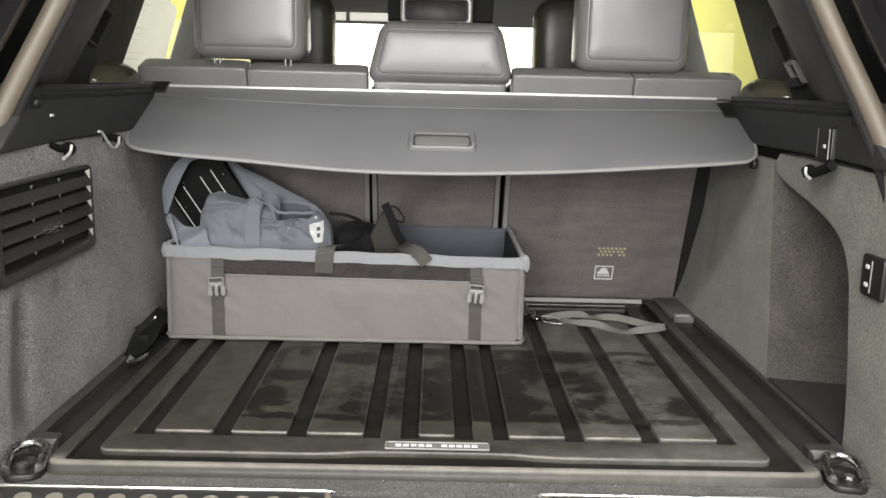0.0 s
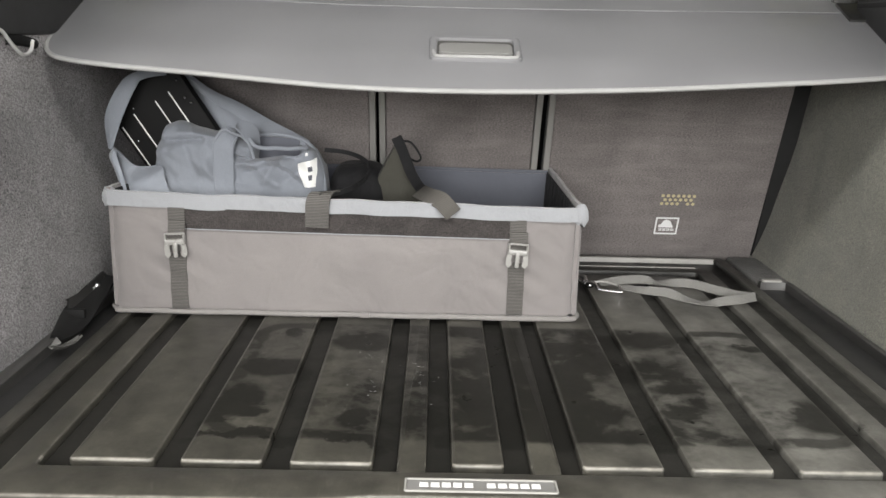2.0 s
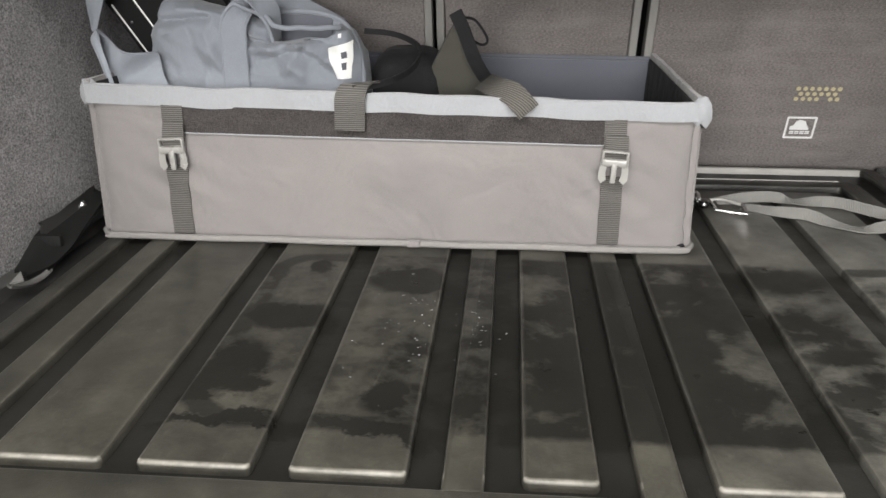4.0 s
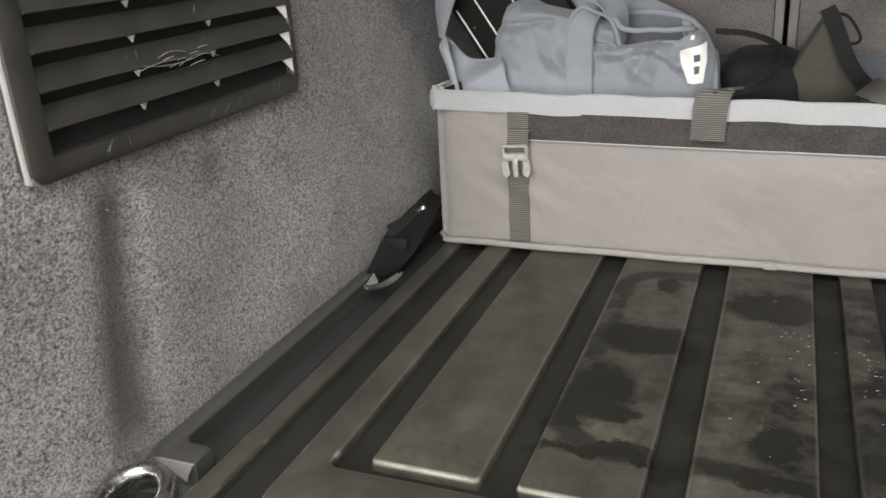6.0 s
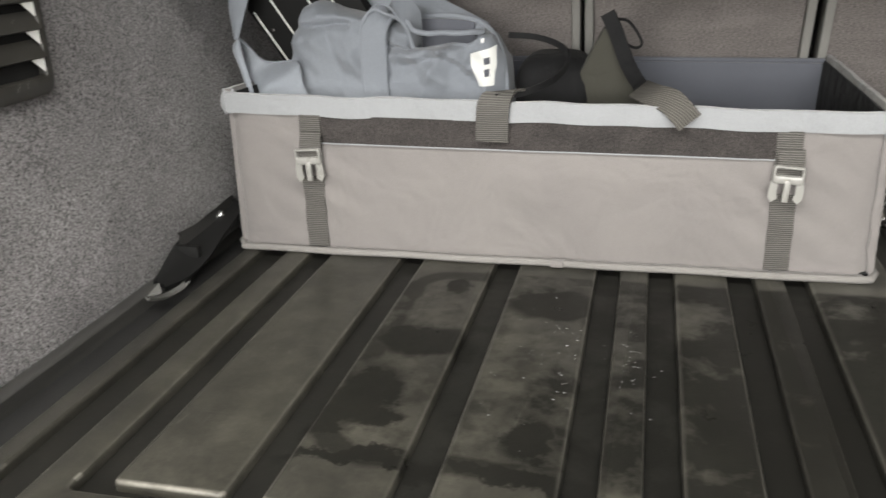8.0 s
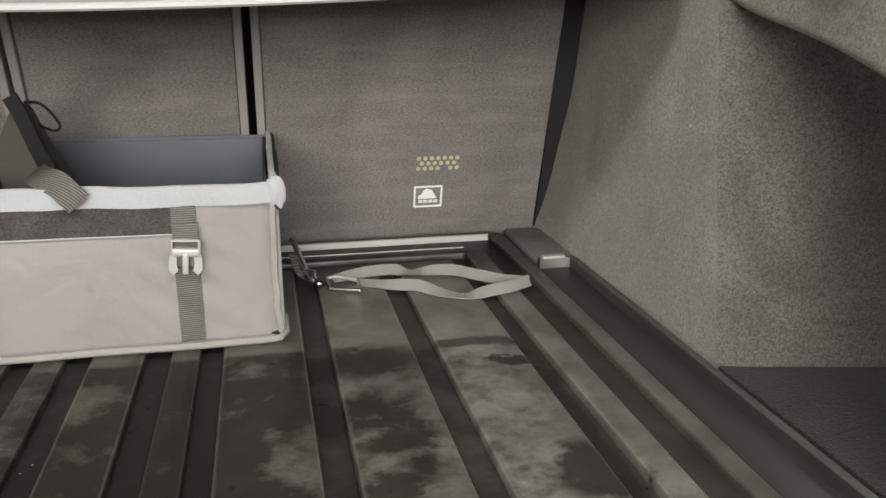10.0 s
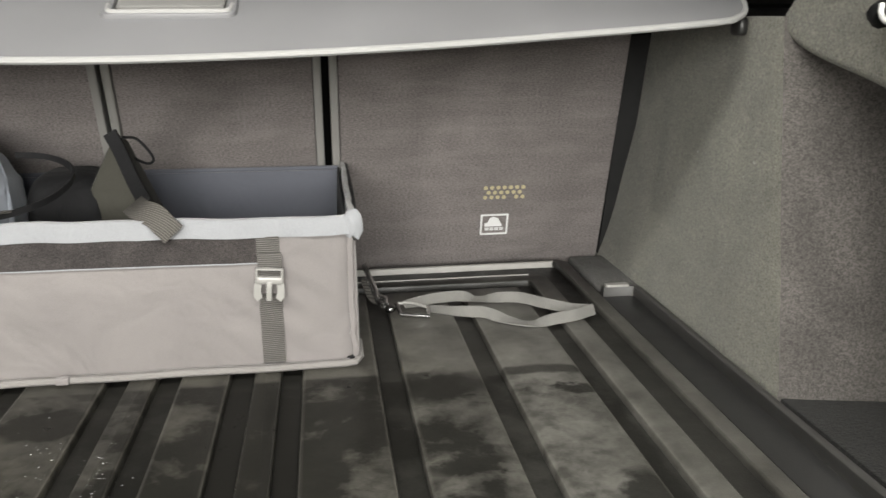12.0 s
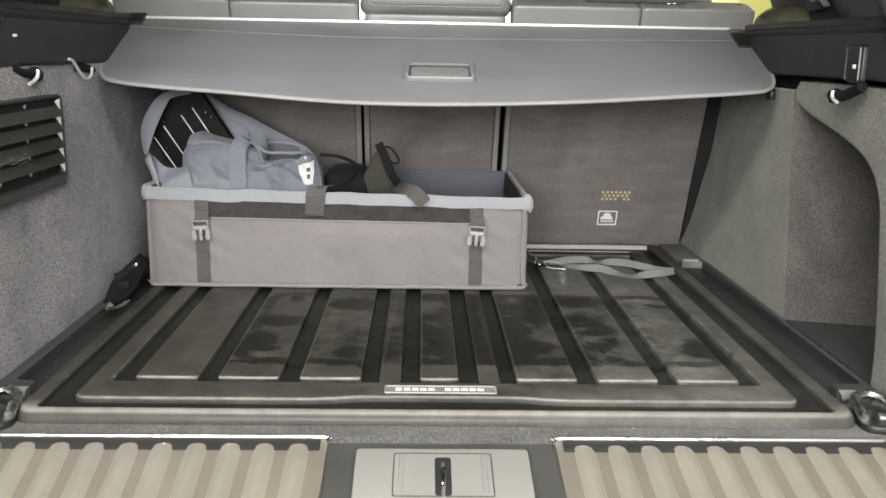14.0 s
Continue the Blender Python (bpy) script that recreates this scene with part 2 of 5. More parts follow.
M["carpet_floor"] = carpet("floor_carpet", (0.035, 0.034, 0.033), (0.18, 0.175, 0.166), 480, 12.0)
# browner carpet, with the pocket's shade darkened into its colour
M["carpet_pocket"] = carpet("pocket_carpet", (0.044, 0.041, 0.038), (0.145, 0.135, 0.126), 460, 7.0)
M["zinc"] = plain("bright_zinc", (0.55, 0.55, 0.54), 0.35, 0.3, 200, 0.05, 0.05)
# dark trim tinted olive to paint in the yellow wall's reflection
M["bolster"] = plain("wall_reflection_trim", (0.075, 0.071, 0.045), 0.16)
# pocket floor carpet, its shade put into the near-black colour
M["pocket"] = carpet("shaded_pocket_floor", (0.003, 0.003, 0.0028), (0.020, 0.0195, 0.018), 480, 9.0)
M["velcro"] = carpet("hook_tape", (0.018, 0.016, 0.016), (0.075, 0.066, 0.063), 800, 30.0)
M["black"] = plain("black_plastic", (0.012, 0.012, 0.0115), 0.40, 0, 500, 0.2, 0.2)
M["black_soft"] = plain("soft_black_trim", (0.021, 0.021, 0.0215), 0.6, 0, 650, 0.15, 0.35)
# near-black that stands in for shade in slots, gaps and hollows
M["void"] = plain("shade_black", (0.006, 0.006, 0.006), 0.9)
M["rim"] = plain("dark_trim_plastic", (0.045, 0.044, 0.041), 0.5, 0, 500, 0.25, 0.3)
M["channel_rim"] = plain("channel_rim_plastic", (0.040, 0.039, 0.037), 0.45, 0, 500, 0.25, 0.3)
M["channel"] = plain("channel_floor_plastic", (0.017, 0.0168, 0.0165), 0.5, 0, 500, 0.25, 0.3)
M["cover"] = leather("cover_vinyl", (0.132, 0.132, 0.137), 0.48)
M["cover_edge"] = plain("cover_piping", (0.23, 0.23, 0.225), 0.5)
M["grip"] = plain("satin_grip", (0.155, 0.153, 0.148), 0.34)
M["dark_chrome"] = plain("smoked_chrome", (0.22, 0.22, 0.22), 0.2, 1.0, 200, 0.05, 0.03)
M["handle_grey"] = plain("satin_grey_plastic", (0.24, 0.235, 0.22), 0.38)
M["alu"] = plain("brushed_aluminium", (0.72, 0.72, 0.70), 0.28, 1.0, 400, 0.08, 0.1)
M["chrome"] = plain("chrome", (0.72, 0.72, 0.72), 0.2, 1.0, 200, 0.04, 0.03)
M["worn_chrome"] = plain("worn_chrome", (0.50, 0.50, 0.48), 0.27, 1.0, 130, 0.45, 0.5, 70.0)
M["leather"] = leather("seat_leather", (0.215, 0.211, 0.212), 0.33)
M["leather_dark"] = leather("front_seat_leather", (0.045, 0.043, 0.036), 0.38)
M["leather_low"] = leather("seat_shoulder_leather", (0.205, 0.202, 0.200), 0.33)
M["visor"] = plain("visor_cloth", (0.15, 0.15, 0.145), 0.85, 0, 900, 0.1, 0.3)
M["stitch"] = plain("seam_thread", (0.045, 0.045, 0.045), 0.7)
M["lint"] = plain("pale_lint", (0.42, 0.42, 0.40), 0.8)
M["tape"] = plain("clear_tape", (0.20, 0.20, 0.19), 0.12, 0, 90, 0.3, 0.6, 60.0)
M["seat_trim"] = plain("seat_edge_trim", (0.20, 0.195, 0.185), 0.5)
M["sill"] = plain("sill_plate_metal", (0.165, 0.147, 0.118), 0.45, 0.2, 420, 0.18, 0.25)
M["sill_dull"] = plain("sill_rib_metal", (0.240, 0.222, 0.182), 0.36, 0.25, 420, 0.2, 0.3)
M["latch_cover"] = plain("silver_grey_plastic", (0.195, 0.190, 0.176), 0.42, 0.0, 500, 0.1, 0.2)
M["nylon"] = cloth("grey_nylon", (0.150, 0.138, 0.138), 11.0, 1200, 0.12, 0.95, 0.25, (0.188, 0.175, 0.168))
M["hem"] = cloth("pale_grey_hem", (0.225, 0.231, 0.243), 30.0, 1200, 0.1, 0.35)
M["lining"] = cloth("blue_grey_lining", (0.10, 0.105, 0.125), 16.0, 1200, 0.12, 0.3)
M["denim"] = cloth("blue_grey_canvas", (0.185, 0.201, 0.231), 26.0, 1100, 0.12, 0.30, 0.18, (0.262, 0.280, 0.312))
M["strap_dark"] = webbing("dark_webbing_upright", (0.03, 0.029, 0.027), (0.13, 0.123, 0.115), 0.0023, "Z")
M["vent"] = plain("dusty_black_plastic", (0.028, 0.0265, 0.0235), 0.42, 0, 160, 0.5, 0.25, 40.0)
M["strap_x"] = webbing("dark_webbing_slanted", (0.028, 0.026, 0.024), (0.12, 0.113, 0.102), 0.0020, "DIAGONAL")
M["strap_grey"] = webbing("grey_webbing", (0.115, 0.113, 0.107), (0.21, 0.207, 0.194), 0.0016, "X")
M["buckle"] = plain("grey_buckle_plastic", (0.21, 0.206, 0.195), 0.3, 0.0, 300, 0.08, 0.1)
M["black_cloth"] = cloth("black_nylon", (0.009, 0.009, 0.0098), 30.0, 900, 0.25, 0.5, 0.02)
M["olive"] = cloth("dark_olive_nylon", (0.046, 0.0445, 0.036), 30.0, 900, 0.2, 0.4, 0.05)
M["white"] = plain("white_print", (0.66, 0.66, 0.66), 0.5)
M["white_tab"] = plain("white_plastic", (0.8, 0.8, 0.78), 0.5)
M["gold"] = plain("pale_gold_print", (0.52, 0.46, 0.28), 0.4, 0.3)
M["yellow_wall"] = plain("yellow_wall_paint", (0.50, 0.475, 0.13), 0.75, 0, 60, 0.06, 0.2, 1.5)
M["grey_wall"] = plain("grey_wall_paint", (0.30, 0.30, 0.305), 0.75, 0, 60, 0.08, 0.2, 1.5)
M["white_paint"] = plain("white_ceiling_paint", (0.6, 0.6, 0.59), 0.8, 0, 60, 0.05, 0.2, 1.5)
M["concrete"] = plain("garage_concrete", (0.30, 0.29, 0.27), 0.7, 0, 40, 0.2, 0.4, 1.2)
M["headliner"] = plain("headliner_cloth", (0.05, 0.05, 0.05), 0.9, 0, 900, 0.1, 0.3)
M["seal"] = plain("tailgate_seal_rubber", (0.120, 0.101, 0.078), 0.45, 0, 300, 0.15, 0.2)
M["pillar"] = plain("grey_pillar_trim", (0.050, 0.0485, 0.046), 0.55, 0, 650, 0.15, 0.3)
M["paint"] = plain("dark_body_paint", (0.012, 0.011, 0.012), 0.15)
M["flange"] = cloth("beige_grey_piping", (0.17, 0.162, 0.155), 30.0, 1200, 0.1, 0.3, 0.05)
M["clip"] = plain("grey_clip_plastic", (0.26, 0.26, 0.25), 0.5)
M["case"] = plain("matt_black_shell", (0.008, 0.008, 0.008), 0.7, 0, 300, 0.2, 0.2, 14.0, 0.15)

# pale rubber that paints the highlights along the rear edges
M["edge_pale"] = plain("rubber_edge_highlight", (0.27, 0.262, 0.245), 0.42, 0, 400, 0.3, 0.2, 30.0)
M["mat"] = rubber_mat("moulded_rubber")
# lip copy of the rubber with its front highlight painted in
M["mat_lip"] = rubber_mat("rubber_lip_highlight", 0.6, 0.5)
# darker copy of the mat rubber: less dust tone and specular in the grooves
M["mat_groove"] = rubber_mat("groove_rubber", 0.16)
M["water"] = plain("water_drop", (0.11, 0.11, 0.108), 0.08, 0.0, 100, 0.02, 0.0)
glass = Nodes("clear_glass")
glass.b.inputs["Transmission Weight"].default_value = 1.0
glass.b.inputs["IOR"].default_value = 1.05
pp = Nodes("translucent_sheet_paper")
tr = pp.n("ShaderNodeBsdfTranslucent")
tr.inputs[0].default_value = (0.95, 0.95, 0.92, 1)
mxs = pp.t.nodes.new("ShaderNodeMixShader")
pp.t.links.new(pp.b.outputs[0], mxs.inputs[1])
pp.t.links.new(tr.outputs[0], mxs.inputs[2])
pp.t.links.new(mxs.outputs[0], pp.t.nodes["Material Output"].inputs[0])
pp.put(mxs.inputs[0], pp.ramp(pp.noise(30.0, 3.0), 0.3, 0.7, 0.75, 0.88))
ink = pp.m.copy()
ink.name = "faint_print_on_paper"
for nd in ink.node_tree.nodes:
    if nd.type == "BSDF_TRANSLUCENT":
        nd.inputs[0].default_value = (0.72, 0.72, 0.68, 1)
M["paper_ink"] = ink
M["paper"] = pp.out((0.75, 0.75, 0.68), 0.8)
M["glass"] = glass.out((0.95, 0.97, 0.93), 0.0)
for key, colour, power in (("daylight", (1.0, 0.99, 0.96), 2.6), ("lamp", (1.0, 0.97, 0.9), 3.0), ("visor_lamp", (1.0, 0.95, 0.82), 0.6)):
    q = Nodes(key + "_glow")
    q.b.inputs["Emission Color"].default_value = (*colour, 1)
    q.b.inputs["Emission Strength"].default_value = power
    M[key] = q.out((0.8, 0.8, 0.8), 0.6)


# ---------------------------------------------------------------- mesh helpers
def part(name, bm, material, parent=None, label="", smooth=True):
    me = bpy.data.meshes.new(name)
    bmesh.ops.recalc_face_normals(bm, faces=bm.faces)
    bm.to_mesh(me)
    bm.free()
    me.materials.append(M[material] if isinstance(material, str) else material)
    if smooth:
        for p in me.polygons:
            p.use_smooth = True
        me.set_sharp_from_angle(angle=radians(38))
    ob = new(name, me)
    if parent is not None:
        ob.parent = parent
    if label:
        ob["label"] = label
    return ob


def thing(name, label, category, m=None, group="", kind=""):
    ob = new(name)
    ob.empty_display_size = 0.05
    if m is not None:
        ob.matrix_world = m
    return tagged(ob, label, category, group, kind)


def box(x0, x1, y0, y1, z0, z1, b=0.003, bm=None, m=None, seg=2):
    bm = bm or bmesh.new()
    r = bmesh.ops.create_cube(bm, size=1.0)
    mm = Matrix.Translation(((x0 + x1) / 2, (y0 + y1) / 2, (z0 + z1) / 2)) @ Matrix.Diagonal((x1 - x0, y1 - y0, z1 - z0, 1))
    bmesh.ops.transform(bm, matrix=mm, verts=r["verts"])
    if b:
        edges = list({e for v in r["verts"] for e in v.link_edges})
        out = bmesh.ops.bevel(bm, geom=edges, offset=b, segments=seg, affect="EDGES", profile=0.6)
        verts = list({v for f in out["faces"] for v in f.verts} | {v for v in r["verts"] if v.is_valid})
    else:
        verts = r["verts"]
    if m is not None:
        bmesh.ops.transform(bm, matrix=m, verts=[v for v in verts if v.is_valid])
    return bm


def rr(x0, x1, y0, y1, r, n=5, side=1):
    """Outline of a rounded rectangle, anticlockwise; side: points along each straight edge."""
    out = []
    cs = [(x1 - r, y0 + r, -90), (x1 - r, y1 - r, 0), (x0 + r, y1 - r, 90), (x0 + r, y0 + r, 180)]
    for k, (cx, cy, a0) in enumerate(cs):
        arc = [(cx + r * math.cos(radians(a0 + 90 * i / n)), cy + r * math.sin(radians(a0 + 90 * i / n))) for i in range(n + 1)]
        out += arc
        if side > 1:
            nx, ny, na = cs[(k + 1) % 4]
            b = (nx + r * math.cos(radians(na)), ny + r * math.sin(radians(na)))
            out += [(arc[-1][0] + (b[0] - arc[-1][0]) * i / side, arc[-1][1] + (b[1] - arc[-1][1]) * i / side) for i in range(1, side)]
    return out


def inset(pts, d):
    n, out = len(pts), []
    for i in range(n):
        a, b, c = Vector(pts[i - 1]), Vector(pts[i]), Vector(pts[(i + 1) % n])
        e = (c - a)
        e = e.normalized() if e.length > 1e-9 else Vector((1, 0))
        out.append((b.x - e.y * d, b.y + e.x * d))
    return out


def loops(bm, rings, closed=True, cap0=False, cap1=False):
    rows = [[bm.verts.new(p) for p in ring] for ring in rings]
    n = len(rows[0])
    for a, b in zip(rows, rows[1:]):
        for i in range(n if closed else n - 1):
            j = (i + 1) % n
            bm.faces.new((a[i], a[j], b[j], b[i]))
    if cap0:
        bm.faces.new(list(reversed(rows[0])))
    if cap1:
        bm.faces.new(rows[-1])
    return rows


def slab(pts, z0, z1, b, bm=None, m=None):
    """A solid plate with a rounded upper edge over an outline."""
    bm = bm or bmesh.new()
    p1, p2 = inset(pts, b * 0.3), inset(pts, b)
    rings = [[(x, y, z0) for x, y in pts], [(x, y, z1 - b) for x, y in pts], [(x, y, z1 - b * 0.3) for x, y in p1], [(x, y, z1) for x, y in p2]]
    if m is not None:
        rings = [[m @ Vector(p) for p in r] for r in rings]
    loops(bm, rings, True, True, True)
    return bm


def ring_slab(outer, inner, z0, z1, b, bm=None, m=None):
    bm = bm or bmesh.new()
    o1, o2, i1, i2 = inset(outer, b * 0.3), inset(outer, b), inset(inner, -b), inset(inner, -b * 0.3)
    rings = [(outer, z0), (outer, z1 - b), (o1, z1 - b * 0.3), (o2, z1), (i1, z1), (i2, z1 - b * 0.3), (inner, z1 - b), (inner, z0), (outer, z0)]
    rings = [[Vector((x, y, z)) for x, y in p] for p, z in rings]
    if m is not None:
        rings = [[m @ p for p in r] for r in rings]
    loops(bm, rings)
    bmesh.ops.remove_doubles(bm, verts=bm.verts, dist=1e-6)
    return bm


def spline(pts, n=8):
    """Points of a smooth line through the given ones."""
    p = [Vector(a) for a in pts]
    p = [2 * p[0] - p[1]] + p + [2 * p[-1] - p[-2]]
    out = []
    for i in range(1, len(p) - 2):
        a, b, c, d = p[i - 1:i + 3]
        for k in range(n):
            t = k / n
            out.append(0.5 * (2 * b + (c - a) * t + (2 * a - 5 * b + 4 * c - d) * t * t + (3 * b - a - 3 * c + d) * t ** 3))
    return out + [p[-2]]


def tube(pts, r, seg=8, bm=None, cap=True):
    bm = bm or bmesh.new()
    pts = [Vector(p) for p in pts]
    up, rings = None, []
    for i, p in enumerate(pts):
        d = (pts[min(i + 1, len(pts) - 1)] - pts[max(i - 1, 0)]).normalized()
        if up is None:
            up = d.orthogonal().normalized()
        up = (up - d * up.dot(d)).normalized()
        s = d.cross(up)
        rings.append([p + r * (math.cos(2 * math.pi * k / seg) * up + math.sin(2 * math.pi * k / seg) * s) for k in range(seg)])
    loops(bm, rings, True, cap, cap)
    return bm


def ribbon(pts, width, thick, sides, bm=None):
    """A flat strap along points; sides: one direction, or one for each point, across the strap."""
    bm = bm or bmesh.new()
    pts = [Vector(p) for p in pts]
    rings = []
    for i, p in enumerate(pts):
        d = (pts[min(i + 1, len(pts) - 1)] - pts[max(i - 1, 0)]).normalized()
        s = Vector(sides[i] if isinstance(sides[0], (tuple, list, Vector)) else sides)
        s = (s - d * s.dot(d)).normalized()
        nrm = d.cross(s)
        w, h = s * width / 2, nrm * thick / 2
        rings.append([p - w - h, p + w - h, p + w + h, p - w + h])
    loops(bm, rings, True, True, True)
    return bm


def sheet(fn, nu, nv, thick, bm=None):
    """A thick sheet over fn(u, v), 0..1 each."""
    bm = bm or bmesh.new()
    P = [[Vector(fn(i / nu, j / nv)) for j in range(nv + 1)] for i in range(nu + 1)]
    A, B = [], []
    for i in range(nu + 1):
        ra, rb = [], []
        for j in range(nv + 1):
            du = P[min(i + 1, nu)][j] - P[max(i - 1, 0)][j]
            dv = P[i][min(j + 1, nv)] - P[i][max(j - 1, 0)]
            nr = du.cross(dv).normalized()
            ra.append(bm.verts.new(P[i][j]))
            rb.append(bm.verts.new(P[i][j] - nr * thick))
        A.append(ra)
        B.append(rb)
    for i in range(nu):
        for j in range(nv):
            bm.faces.new((A[i][j], A[i + 1][j], A[i + 1][j + 1], A[i][j + 1]))
            bm.faces.new((B[i][j + 1], B[i + 1][j + 1], B[i + 1][j], B[i][j]))
    rim = [(i, 0) for i in range(nu)] + [(nu, j) for j in range(nv)] + [(i, nv) for i in range(nu, 0, -1)] + [(0, j) for j in range(nv, 0, -1)]
    for k in range(len(rim)):
        (i, j), (i2, j2) = rim[k], rim[(k + 1) % len(rim)]
        bm.faces.new((A[i2][j2], A[i][j], B[i][j], B[i2][j2]))
    return bm


def prism(poly, axis, a, b, bev=0.0):
    """A polygon in the two other axes, drawn out along axis from a to b."""
    bm = bmesh.new()
    def at(p, v):
        return {"x": (v, p[0], p[1]), "y": (p[0], v, p[1]), "z": (p[0], p[1], v)}[axis]
    loops(bm, [[at(p, a) for p in poly], [at(p, b) for p in poly]], True, True, True)
    if bev:
        bmesh.ops.recalc_face_normals(bm, faces=bm.faces)
        bmesh.ops.bevel(bm, geom=list(bm.edges), offset=bev, segments=2, affect="EDGES", profile=0.6)
    return bm


def cushion(x0, x1, y0, y1, z0, z1, e=0.35, nu=28, nv=14):
    """A padded block: a superellipsoid."""
    bm = bmesh.new()
    c = Vector(((x0 + x1) / 2, (y0 + y1) / 2, (z0 + z1) / 2))
    h = Vector(((x1 - x0) / 2, (y1 - y0) / 2, (z1 - z0) / 2))
    def sp(v, p):
        return math.copysign(abs(v) ** p, v)
    rings = []
    for j in range(1, nv):
        t = -math.pi / 2 + math.pi * j / nv
        ring = []
        for i in range(nu):
            a = 2 * math.pi * i / nu
            ring.append(c + Vector((h.x * sp(math.cos(t), e) * sp(math.cos(a), e), h.y * sp(math.cos(t), e) * sp(math.sin(a), e), h.z * sp(math.sin(t), e))))
        rings.append(ring)
    loops(bm, rings, True, True, True)
    return bm


# ---------------------------------------------------------------- garage round the car
def structure(name, bm, material, label, smooth=False):
    return tagged(part(name, bm, material, None, "", smooth), label, "", "", "structure")


GY0, GY1, GX, GZ0, GZ1 = -3.9, 7.0, 2.0, -0.78, 1.85
structure("ground", box(-GX, GX, GY0, GY1, GZ0 - 0.1, GZ0, 0), "concrete", "bare grey concrete floor of the garage")
for nm, a, b in (("west", -GX - 0.15, -GX), ("east", GX, GX + 0.15)):
    structure("wall_" + nm + "_1", box(a, b, 1.2, GY1, GZ0, GZ1, 0), "yellow_wall", "pale yellow painted garage wall")
    # out of view; grey chosen to hold down the bounced light
    structure("wall_" + nm + "_2", box(a, b, GY0, 1.2, GZ0, GZ1, 0), "grey_wall", "unseen grey garage wall behind the car, dims bounced light")
structure("garage_ceiling", box(-GX - 0.15, GX + 0.15, GY0, GY1, GZ1, GZ1 + 0.1, 0), "white_paint", "unseen white painted garage ceiling")
# unseen end wall, assumed open at the gate, grey to limit the fill
for k, (a, b, c, d) in enumerate(((-GX, -1.7, GZ0, GZ1), (1.7, GX, GZ0, GZ1), (-1.7, 1.7, 1.7, GZ1))):
    structure("wall_south_" + str(k + 1), box(a, b, GY0 - 0.15, GY0, c, d, 0), "grey_wall", "unseen grey garage wall beside an assumed gate")
structure("wall_north", box(-GX, GX, GY1, GY1 + 0.15, GZ0, GZ1, 0), "yellow_wall", "pale yellow end wall of the garage")
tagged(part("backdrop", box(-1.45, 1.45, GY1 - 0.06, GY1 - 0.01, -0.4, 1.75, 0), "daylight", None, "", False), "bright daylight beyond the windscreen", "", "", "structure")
# unseen glowing panels, added to go with the ceiling lamps
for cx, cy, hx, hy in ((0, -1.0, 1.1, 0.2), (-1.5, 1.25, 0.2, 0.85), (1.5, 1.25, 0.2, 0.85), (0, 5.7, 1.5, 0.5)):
    pl = thing("added_ceiling_panel", "unseen flat white ceiling panel, added to light the car", "lamp", pose(cx, cy, 1.80), "garage ceiling lights")
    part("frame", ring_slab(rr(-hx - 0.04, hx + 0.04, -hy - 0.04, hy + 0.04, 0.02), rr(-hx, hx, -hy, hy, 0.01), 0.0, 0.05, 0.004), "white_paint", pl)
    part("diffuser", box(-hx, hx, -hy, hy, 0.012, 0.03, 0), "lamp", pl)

# ---------------------------------------------------------------- boot: floor, side trims
structure("boot_floor", box(-0.96, 0.96, -0.056, 0.99, -0.06, -0.018, 0.004), "carpet_floor", "dark grey carpeted boot floor under the mat", True)


def left_wall(u, v):
    y, z = -0.16 + 1.14 * u, -0.03 + 0.44 * v
    x = -0.592 - 0.02 * (z - 0.15) ** 2
    dent = math.exp(-((y - 0.056 - 0.13 * (z - 0.12)) / 0.020) ** 2) * max(0.0, min(1.0, (0.225 - z) / 0.03)) * max(0.0, min(1.0, (z - 0.0) / 0.05))
    x -= 0.007 * dent
    x += 0.004 * noise.noise(Vector((y * 9, z * 9, 1.3))) + 0.006 * math.exp(-((z - 0.03) / 0.05) ** 2) * math.exp(-((y - 0.33) / 0.1) ** 2)
    return x, y, z


structure("wall_left", sheet(left_wall, 150, 70, 0.02), "carpet_side", "grey carpeted side lining of the boot, scuffed", True)

# side lining with the storage pocket behind the wheel arch
curve = spline([(0.106, -0.03, 0), (0.110, 0.04, 0), (0.122, 0.12, 0), (0.136, 0.19, 0), (0.153, 0.251, 0), (0.197, 0.295, 0), (0.287, 0.324, 0), (0.398, 0.347, 0), (0.450, 0.365, 0), (0.461, 0.386, 0), (0.448, 0.402, 0)], 5)
edge = [(p.x, p.y) for p in curve]
rear = [(-0.16, -0.03)] + edge + [(-0.16, 0.402)]
bm = prism(rear, "x", 0.612, 0.66)
bmesh.ops.recalc_face_normals(bm, faces=bm.faces)
rim_edges = [e for e in bm.edges if all(abs(v.co.x - 0.612) < 1e-5 for v in e.verts) and all(v.co.y > 0.10 for v in e.verts)]
bmesh.ops.bevel(bm, geom=rim_edges, offset=0.012, segments=4, affect="EDGES", profile=0.5)
structure("wall_right", bm, "carpet_arch", "olive-grey carpeted side lining of the boot beside a pocket", True)


def arch_side(u, v):
    z = -0.03 + 0.416 * v
    y0 = 0.388 + 0.15 * max(0.0, z)
    if u < 0.5:
        s = (0.5 - u) / 0.5
        x, y = 0.606 + (0.22 * max(0.0, z) - 0.28 * max(0.0, z) ** 2 - 0.006) * s, y0 + (0.985 - y0) * s
    else:
        s = (u - 0.5) / 0.5
        x, y = 0.606 + 0.366 * s, y0 - 0.080 * s
    k = max(0.0, 1 - abs(u - 0.5) / 0.05)
    x, y = x + 0.003 * k * k, y + 0.003 * k * k
    return x + 0.002 * noise.noise(Vector((y * 11, z * 11, 4.0))), y, z


